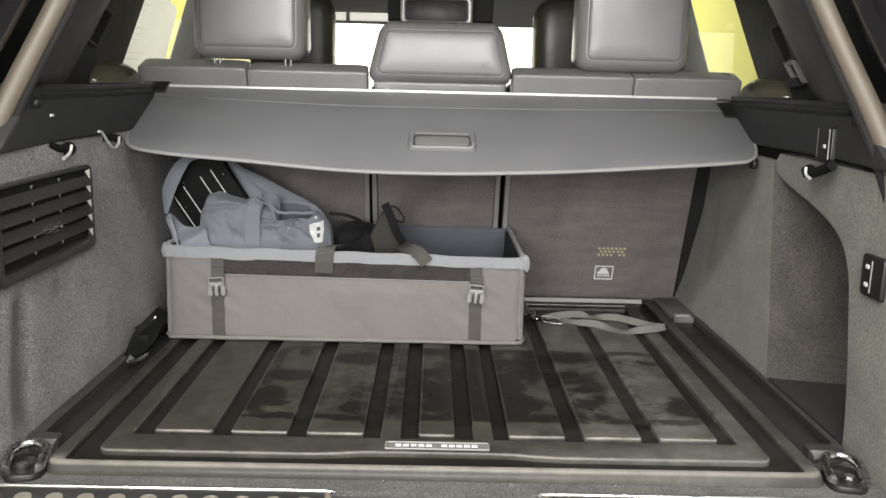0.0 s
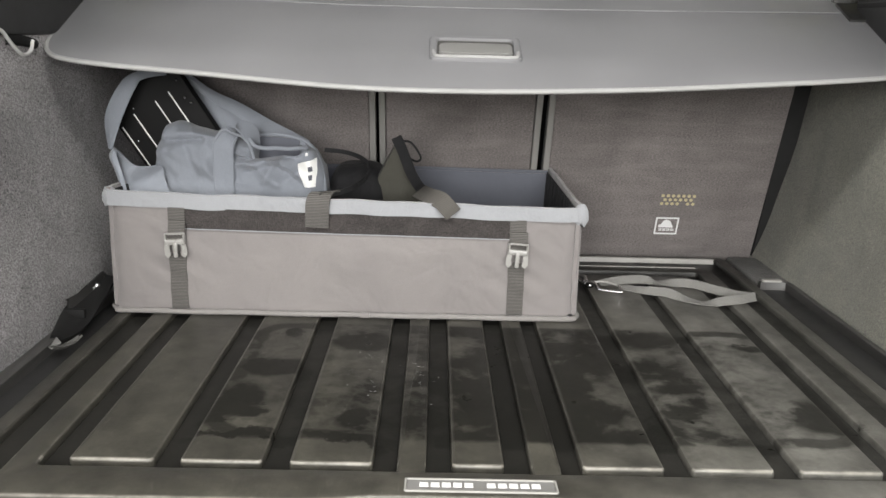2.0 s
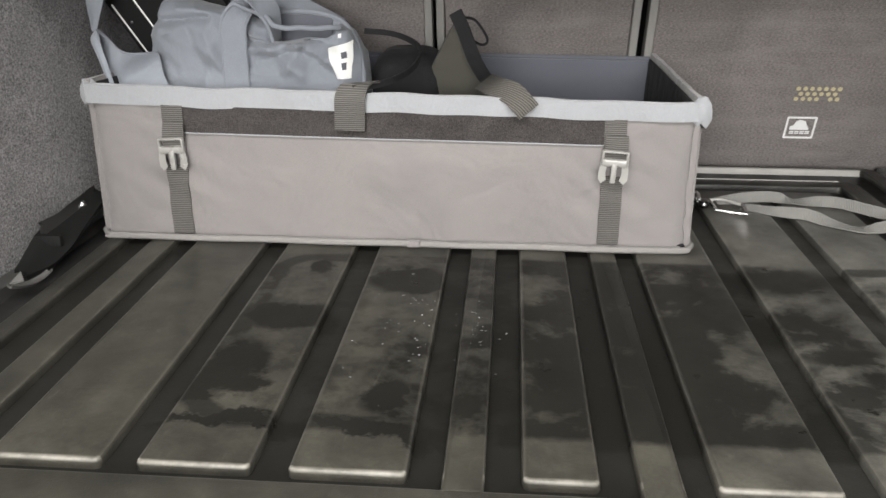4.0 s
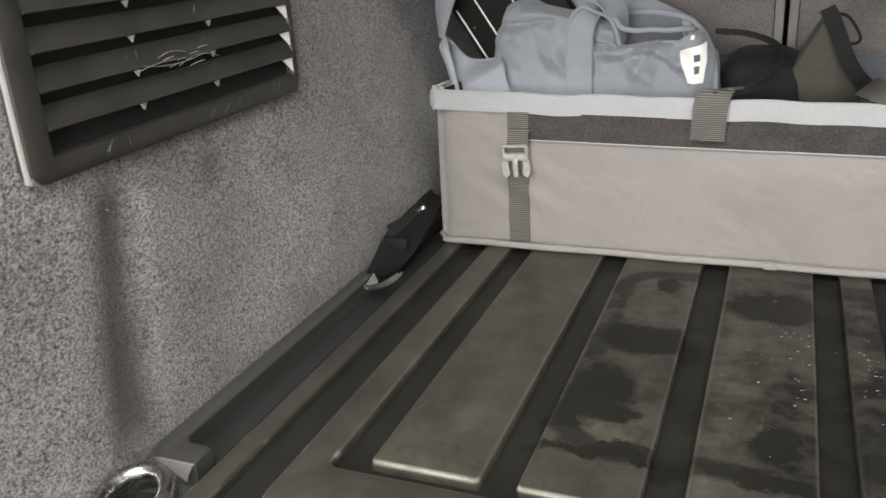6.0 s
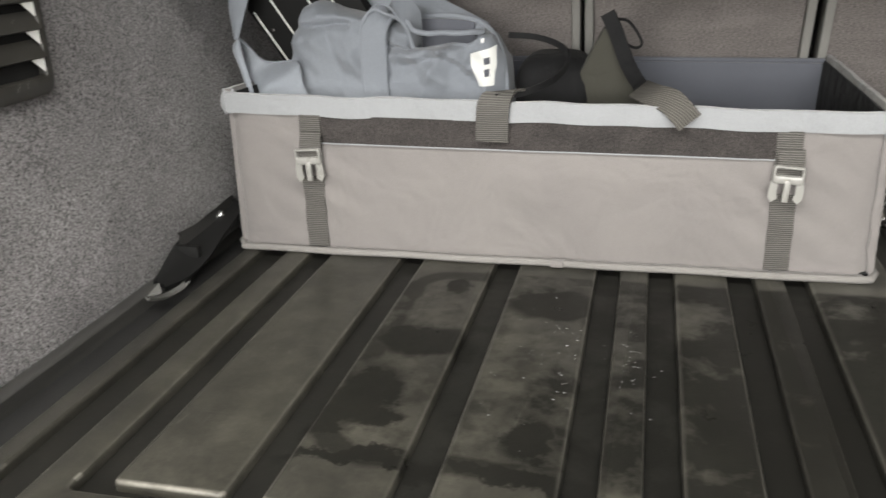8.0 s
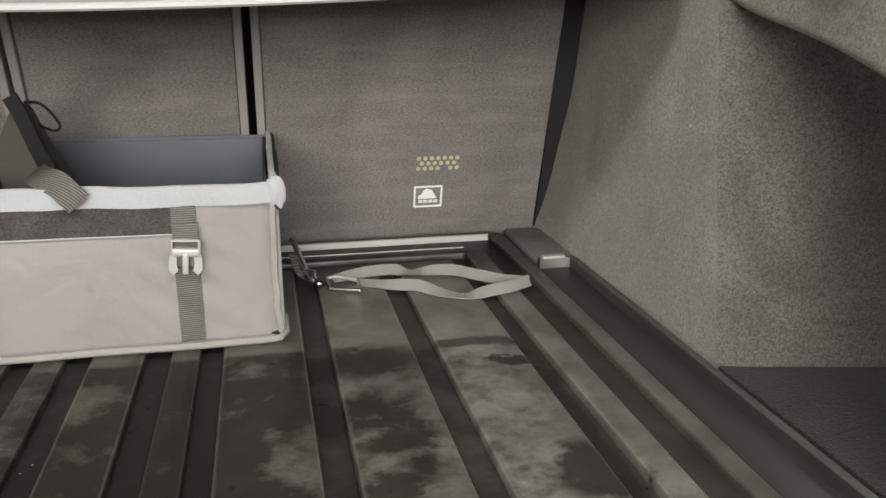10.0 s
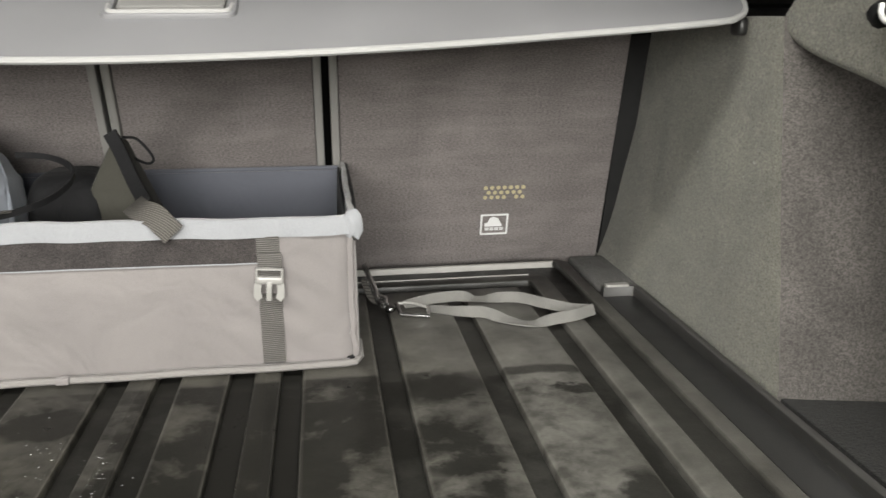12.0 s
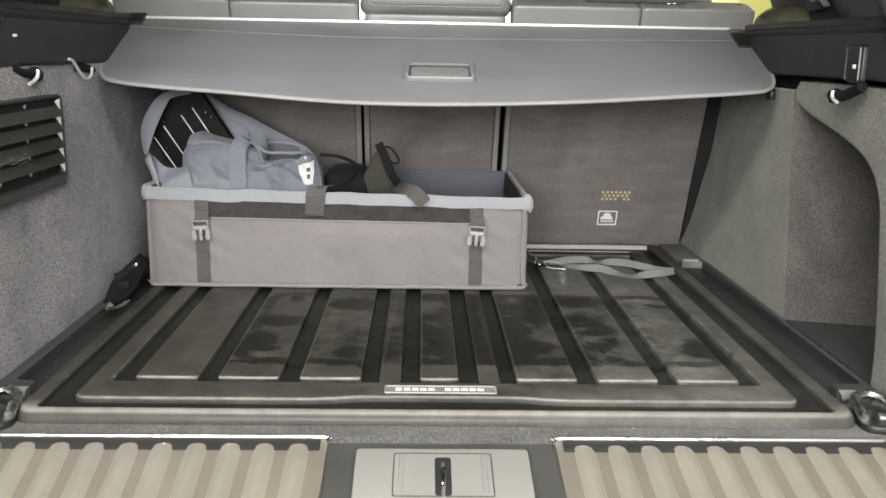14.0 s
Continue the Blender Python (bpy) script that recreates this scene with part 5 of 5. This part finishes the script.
def crease(x, z):
    """Ridges and furrows of the canvas front: from, to, width, height."""
    h = 0.0
    for (xa, za), (xb, zb), w, k in CREASES:
        dx, dz = xb - xa, zb - za
        t = max(0.0, min(1.0, ((x - xa) * dx + (z - za) * dz) / (dx * dx + dz * dz)))
        d2 = (x - xa - t * dx) ** 2 + (z - za - t * dz) ** 2
        h += 1.6 * k * math.exp(-d2 / (w * w))
    return h


E_BAG = 0.52


def bag_point(x, a, grow=0.0):
    t, lo = bag_top(x), 0.010
    end = min(1.0, (x + 0.545) / 0.05, (-0.212 - x) / 0.04)
    ry = 0.052 * max(0.25, end) ** 0.5 + grow
    rz = (t - lo) / 2 + grow
    c, s = math.cos(a), math.sin(a)
    y = 0.682 + ry * math.copysign(abs(c) ** E_BAG, c)
    z = (t + lo) / 2 + rz * math.copysign(abs(s) ** E_BAG, s)
    w = 0.004 * noise.noise(Vector((x * 14, y * 10, z * 18))) + 0.0020 * noise.noise(Vector((x * 40 + z * 30, y * 18, z * 34)))
    w += 0.0042 * (1 - abs(noise.noise(Vector((x * 13 + z * 9, y * 7, z * 24 - x * 8))))) ** 5 - 0.0015
    sag = 0.012 * math.exp(-((x + 0.345) / 0.045) ** 2) * max(0.0, s)
    # open pocket behind the front edge
    def ease(v):
        v = max(0.0, min(1.0, v))
        return v * v * (3 - 2 * v)
    if s > 0:
        span = ease((x + 0.350) / 0.010) * ease((-0.262 - x) / 0.012)
        sag += 0.062 * span * ease((y - 0.644) / 0.007) * ease((0.708 - y) / 0.007) * ease((z - 0.20) / 0.02)
        sag += 0.011 * span * ease((0.662 - y) / 0.010) * ease((z - 0.225) / 0.02)
    return Vector((x, y - (w + crease(x, z)) * (1 if c < 0 else -1), z + 0.5 * w - sag))


def bag_at(x, z, grow=0.0):
    """A point of the bag's front at a given height."""
    t, lo = bag_top(x), 0.010
    s = max(0.0, min(1.0, (z - (t + lo) / 2) / ((t - lo) / 2))) ** (1 / E_BAG)
    return bag_point(x, math.pi - math.asin(s), grow)


bag = thing("canvas_bag", "blue-grey canvas bag slumped in the organiser box", "bag", pose(0, 0.014, 0))
bm = bmesh.new()
NX, NA = 140, 250


def even(b):
    # angle that spreads the points evenly round the squarish section
    c, s = math.cos(b), math.sin(b)
    return math.atan2(math.copysign(abs(s) ** (1 / E_BAG), s), math.copysign(abs(c) ** (1 / E_BAG), c))


loops(bm, [[bag_point(-0.528 + 0.302 * i / NX, even(2 * math.pi * k / NA)) for k in range(NA)] for i in range(NX + 1)], True, True, True)
part("body", bm, "denim", bag)


PI = math.pi
handle_line = spline([bag_at(-0.387, 0.160, 0.003), bag_at(-0.387, 0.190, 0.004), bag_at(-0.387, 0.220, 0.005), Vector((-0.385, 0.626, 0.246)), Vector((-0.375, 0.633, 0.263)), Vector((-0.358, 0.640, 0.269)), Vector((-0.346, 0.646, 0.260)), Vector((-0.342, 0.652, 0.243)), Vector((-0.341, 0.656, 0.222))], 7)
handle_side = [tuple(v) for v in spline([(1, 0.05, 0.05), (1, 0.05, 0.05), (1, 0.05, 0.05), (0.95, 0.2, -0.2), (0.6, 0.7, -0.4), (0.25, 0.75, 0.6), (0.5, 0.8, 0.5), (0.3, 1, 0.1), (0.0, 1, 0.0)], 7)]
part("handle", ribbon(handle_line, 0.030, 0.004, handle_side), "denim", bag, "canvas carrying handle")
for e in (-1, 1):
    # turned seam along both edges of the handle
    part("handle_seam", tube([p + e * 0.0142 * Vector(d).normalized() for p, d in zip(handle_line, handle_side)], 0.0024, 6), "denim", bag)
part("end_piping", tube(spline([(-0.345, 0.702, 0.2530), (-0.320, 0.706, 0.2535), (-0.294, 0.704, 0.2515), (-0.272, 0.698, 0.2465), (-0.254, 0.686, 0.2360), (-0.240, 0.670, 0.216), (-0.232, 0.655, 0.190), (-0.228, 0.648, 0.155)], 8), 0.0036, 8), "denim", bag)
# added darker sheet paints the shade on the pocket's rear wall
part("pocket_shade", sheet(lambda u, v: (-0.345 + 0.068 * u, 0.6985 - 0.004 * v + 0.002 * math.sin(9 * u), 0.212 + 0.0385 * v - 0.0045 * max(0.0, u - 0.6) * v / 0.4), 16, 8, 0.002), "lining", bag, "darker sheet painting the shade inside the open pocket")
part("pocket_lip", tube(spline([(-0.356, 0.644, 0.256), (-0.346, 0.639, 0.252), (-0.338, 0.636, 0.2435), (-0.322, 0.635, 0.2400), (-0.304, 0.635, 0.2410), (-0.286, 0.636, 0.2400), (-0.268, 0.639, 0.2410), (-0.258, 0.650, 0.2400)], 7), 0.0032, 8), "denim", bag, "rolled canvas pocket edge")


def between(left, right, sag=0.0, wave=0.0):
    """A draped sheet between two edge lines; u runs along them, v from one to the other."""
    le, ri = spline(left, 8), spline(right, 8)

    def at(u, v):
        i, j = u * (len(le) - 1), u * (len(ri) - 1)
        a = le[int(i)].lerp(le[min(int(i) + 1, len(le) - 1)], i % 1)
        b = ri[int(j)].lerp(ri[min(int(j) + 1, len(ri) - 1)], j % 1)
        return a.lerp(b, v) + Vector((0, -sag * math.sin(PI * v) + wave * math.sin(7 * u + 9 * v), 0))
    return at


part("rear_band", sheet(between([(-0.476, 0.728, 0.343), (-0.462, 0.728, 0.298), (-0.428, 0.722, 0.251), (-0.400, 0.716, 0.225)], [(-0.471, 0.736, 0.345), (-0.429, 0.736, 0.312), (-0.387, 0.736, 0.289), (-0.345, 0.728, 0.252)], 0.008, 0.003), 30, 12, 0.004), "denim", bag, "broad turned-up canvas panel")
part("rear_lip", sheet(between([(-0.474, 0.738, 0.348), (-0.430, 0.741, 0.317), (-0.384, 0.741, 0.297), (-0.332, 0.738, 0.270), (-0.294, 0.728, 0.253), (-0.262, 0.708, 0.240)], [(-0.468, 0.731, 0.338), (-0.430, 0.731, 0.304), (-0.388, 0.729, 0.282), (-0.338, 0.722, 0.250), (-0.300, 0.712, 0.240), (-0.266, 0.700, 0.234)], 0.004, 0.0008), 40, 6, 0.005), "denim", bag, "folded canvas edge")
part("shoulder_strap", sheet(between([(-0.480, 0.690, 0.374), (-0.519, 0.650, 0.356), (-0.547, 0.642, 0.336), (-0.572, 0.636, 0.286), (-0.567, 0.626, 0.236)], [(-0.470, 0.690, 0.350), (-0.508, 0.646, 0.344), (-0.521, 0.638, 0.331), (-0.543, 0.630, 0.284), (-0.559, 0.622, 0.234)], 0.003), 36, 6, 0.003), "denim", bag, "loose canvas shoulder strap")
part("side_flap", sheet(between([(-0.549, 0.606, 0.240), (-0.532, 0.602, 0.224), (-0.512, 0.606, 0.213), (-0.484, 0.616, 0.212)], [(-0.540, 0.585, 0.140), (-0.520, 0.582, 0.140), (-0.495, 0.586, 0.140), (-0.462, 0.596, 0.140)], -0.014, 0.006), 30, 18, 0.004), "denim", bag, "slack canvas side")
part("side_flap", sheet(between([(-0.549, 0.604, 0.241), (-0.556, 0.598, 0.228), (-0.545, 0.590, 0.205), (-0.530, 0.588, 0.150)], [(-0.543, 0.596, 0.236), (-0.538, 0.586, 0.224), (-0.530, 0.580, 0.202), (-0.520, 0.582, 0.150)], 0.006), 16, 6, 0.004), "denim", bag, "turned-out canvas lapel")
def mark(u, v):
    z = 0.178 + 0.044 * v - 0.008 * v * (1 - u)
    a, b = -0.2710 + 0.30 * (0.216 - z), -0.2405 - 0.10 * abs(z - 0.202)
    return bag_at(a + (b - a) * u, z, 0.0022)


part("printed_mark", sheet(mark, 6, 10, -0.0006), "white_tab", bag, "plain white printed shape")
for u0, v0, v1 in ((0.50, 0.26, 0.46), (0.52, 0.60, 0.78)):
    part("printed_gap", sheet(lambda u, v: mark(u0 + 0.24 * u, v0 + (v1 - v0) * v) - Vector((0, 0.0012, 0)), 3, 3, -0.0004), "lining", bag)
part("printed_dot", sheet(lambda u, v: bag_at(-0.2600 + 0.004 * u, 0.2270 + 0.005 * v, 0.0022), 3, 3, -0.0006), "white", bag, "plain white printed shape")

case = thing("ribbed_case", "black hard case with thin silver ribs leaning in the bag", "case", Matrix.Translation((-0.500, 0.708, 0.275)) @ Matrix.Rotation(radians(-31), 4, "Y") @ Matrix.Rotation(radians(6), 4, "X"))
part("shell", prism([(-0.066, -0.14), (0.070, -0.14), (0.070, 0.086), (-0.015, 0.086), (-0.066, 0.030)], "y", -0.014, 0.014, 0.006), "case", case)
for xx, zt in ((-0.0585, 0.022), (-0.030, 0.031), (0.012, 0.031), (0.0385, 0.033)):
    part("rib", tube([(xx, -0.0145, -0.12), (xx, -0.0145, zt)], 0.0011, 6), "white_tab", case, "thin silver rib")
for xx, zz in ((0.060, 0.043), (-0.025, 0.038), (-0.050, -0.009), (0.056, 0.012), (0.060, 0.000)):
    part("rivet", cushion(xx - 0.0026, xx + 0.0026, -0.0172, -0.013, zz - 0.0026, zz + 0.0026, 1.0, 10, 6), "dark_chrome", case)

pouch = thing("black_pouch", "black nylon pouch behind the canvas bag", "pouch", pose(0, 0.014, 0))
part("body", cushion(-0.232, -0.128, 0.68, 0.80, 0.0105, 0.205, 0.5), "black_cloth", pouch)
ol = thing("olive_pouch", "dark olive wedge-shaped fabric pouch with a strap", "pouch", pose(0, 0.014, 0))
part("body", prism([(-0.188, 0.0105), (-0.062, 0.0105), (-0.070, 0.150), (-0.106, 0.238), (-0.113, 0.244), (-0.121, 0.238), (-0.163, 0.158)], "y", 0.690, 0.745, 0.008), "olive", ol)
part("binding", ribbon(spline([(-0.116, 0.688, 0.256), (-0.105, 0.682, 0.234), (-0.090, 0.668, 0.200), (-0.074, 0.640, 0.180), (-0.066, 0.600, 0.182)], 7), 0.017, 0.005, (1, -0.2, 0.45)), "black_cloth", ol, "black webbing binding")
part("pull_tab", tube(spline([(-0.110, 0.72, 0.246), (-0.092, 0.725, 0.242), (-0.076, 0.73, 0.218), (-0.083, 0.73, 0.210), (-0.102, 0.725, 0.220)], 6), 0.0018, 8), "black_cloth", ol)

# ---------------------------------------------------------------- loose strap with clip on the mat
st = thing("loose_strap", "looped grey webbing strap lying on the rubber mat", "strap", pose(0.011, 0.026, 0))
UP = [(0.230, 0.698, 0.006), (0.257, 0.706, 0.008), (0.283, 0.710, 0.010), (0.312, 0.712, 0.010), (0.337, 0.706, 0.006), (0.372, 0.700, 0.009), (0.396, 0.690, 0.010), (0.420, 0.664, 0.010), (0.450, 0.640, 0.009), (0.480, 0.629, 0.008)]
UP_SIDE = [(0, 1, 0.3), (0, 0.8, 0.8), (0, 0.4, 1), (0, 0.4, 1), (0, 1, 0.12), (0, 0.5, 1), (0, 0.3, 1), (0.2, 0.3, 1), (0.3, 0.6, 0.6), (0.3, 0.2, 1)]
LOW = [(0.262, 0.683, 0.005), (0.291, 0.664, 0.006), (0.318, 0.650, 0.008), (0.336, 0.640, 0.009), (0.358, 0.618, 0.006), (0.388, 0.600, 0.0045), (0.419, 0.604, 0.008), (0.450, 0.610, 0.010), (0.480, 0.628, 0.010)]
LOW_SIDE = [(0, 1, 0.2), (0, 1, 0.5), (0, 0.5, 1), (0, 0.5, 1), (0, 1, 0.35), (0, 1, 0.1), (0, 0.6, 1), (0.1, 0.4, 1), (-0.3, 0.3, 1)]
for run, pts_, sides_ in (("upper_run", UP, UP_SIDE), ("lower_run", LOW, LOW_SIDE)):
    part(run, ribbon(spline(pts_, 8), 0.0150, 0.0016, [tuple(v) for v in spline(sides_, 8)]), "strap_grey", st)
cp = part("clip", tube(spline([(0.182, 0.790, 0.040), (0.190, 0.770, 0.022), (0.196, 0.742, 0.012), (0.197, 0.716, 0.009), (0.202, 0.694, 0.008)], 6), 0.0040, 8), "chrome", st, "chrome snap hook")
part("hook_nose", tube(spline([(0.200, 0.722, 0.012), (0.206, 0.708, 0.014), (0.206, 0.692, 0.010)], 5), 0.0034, 8), "chrome", cp, "bright hook nose")
part("tie", ribbon(spline([(0.180, 0.78, 0.020), (0.188, 0.735, 0.006), (0.200, 0.708, 0.006)], 6), 0.008, 0.002, (1, 0.4, 0.3)), "strap_dark", cp)
part("swivel", cushion(0.203, 0.219, 0.676, 0.700, 0.001, 0.012, 0.8, 14, 8), "dark_chrome", cp)
ring_pts = [(0.222, 0.704, 0.006), (0.2225, 0.684, 0.006), (0.224, 0.664, 0.005), (0.242, 0.657, 0.005), (0.260, 0.651, 0.005), (0.262, 0.668, 0.006), (0.262, 0.684, 0.006)]
part("bar", tube(ring_pts, 0.0027, 8), "chrome", cp, "bright slider bar")
part("gate", tube(spline([(0.222, 0.704, 0.006), (0.240, 0.700, 0.008), (0.262, 0.684, 0.006)], 5), 0.0022, 8), "buckle", cp)

# black leather strap end tucked beside the organiser
bs = thing("leather_strap", "black leather strap end tucked against the side carpet", "strap", pose(0.012, -0.018, -0.006))
part("upper", sheet(between([(-0.590, 0.426, 0.010), (-0.592, 0.455, 0.022), (-0.592, 0.490, 0.034), (-0.592, 0.545, 0.040), (-0.590, 0.612, 0.046)], [(-0.566, 0.408, 0.010), (-0.558, 0.450, 0.009), (-0.556, 0.484, 0.015), (-0.556, 0.522, 0.026), (-0.560, 0.600, 0.040)], -0.006, 0.003), 30, 10, 0.005), "case", bs)
part("fold", sheet(between([(-0.592, 0.490, 0.046), (-0.588, 0.525, 0.044), (-0.586, 0.560, 0.048), (-0.586, 0.610, 0.052)], [(-0.582, 0.492, 0.022), (-0.576, 0.522, 0.024), (-0.574, 0.560, 0.030), (-0.574, 0.610, 0.036)], 0.006, 0.004), 20, 6, 0.004), "black", bs, "crumpled glossy fold")
part("end_tag", sheet(lambda u, v: (-0.565 + 0.020 * u + (v - 0.5) * 0.012 * (0.35 + 0.65 * math.sin(PI * (0.15 + 0.7 * u))), 0.376 + 0.044 * u, 0.0085 + 0.006 * (2 * u - 1) ** 2 + 0.004 * (2 * v - 1) ** 2), 16, 8, 0.0025), "rim", bs, "worn grey curled strap tip")
part("tag_fold", prism([(-0.5745, 0.414), (-0.568, 0.380), (-0.560, 0.394)], "z", 0.0155, 0.018), "grip", bs, "folded corner of the tip")
part("stud", cushion(-0.581, -0.571, 0.560, 0.571, 0.038, 0.049, 1.0, 12, 8), "chrome", bs, "shiny stud")
part("keeper", box(-0.592, -0.560, 0.475, 0.484, 0.022, 0.036, 0.003), "case", bs)

# water drops left on the mat
rnd = random.Random(11)
bm = bmesh.new()
for k in range(110):
    g = rnd.random()
    if g < 0.45:
        cx, cy = rnd.gauss(-0.070, 0.009), rnd.gauss(0.335, 0.05)
    elif g < 0.6:
        cx, cy = rnd.gauss(-0.112, 0.004), rnd.gauss(0.37, 0.05)
    else:
        cx, cy = rnd.uniform(-0.188, -0.112), rnd.gauss(0.32, 0.06)
    top = 0.0 if any(a + 0.004 < cx < b - 0.004 for a, b in STRIPS + [(-0.079, -0.056)]) else -0.0095
    r = rnd.uniform(0.0003, 0.0008)
    lx = rnd.uniform(1.0, 2.2)
    loops(bm, [[(cx + lx * r * k1 * math.cos(a), cy + r * k1 * math.sin(a), top + 0.0002 + r * h) for a in [2 * math.pi * i / 8 for i in range(8)]] for k1, h in ((1.0, -0.1), (0.8, 0.35), (0.35, 0.55))], True, True, True)
tagged(part("water_drops", bm, "water"), "small clear water drops on the rubber mat", "water", "", "stuff")

# lint and crumbs caught on the carpets
bm = bmesh.new()
for k in range(21):
    left_side = k % 3 == 0
    if left_side:
        p = Vector((-0.5885, rnd.uniform(0.0, 0.5), rnd.uniform(0.0, 0.22)))
    elif k % 3 == 1:
        p = Vector((0.6015, rnd.uniform(0.44, 0.62), rnd.uniform(0.03, 0.30)))
    else:
        p = Vector((rnd.uniform(-0.48, 0.48), rnd.uniform(-0.034, -0.006), -0.0172))
    a, ln, r = rnd.uniform(0, math.pi), rnd.uniform(0.0010, 0.0030), rnd.uniform(0.00025, 0.0005)
    d = Vector((0, math.cos(a), math.sin(a))) if k % 3 < 2 else Vector((math.cos(a), 0.3 * math.sin(a), 0))
    tube([p - d * ln / 2, p + Vector((0.0006 if left_side else -0.0006, 0, 0.0004)), p + d * ln / 2], r, 5, bm)
tagged(part("lint", bm, "lint"), "pale lint and crumbs caught on the carpet", "lint", "", "stuff")
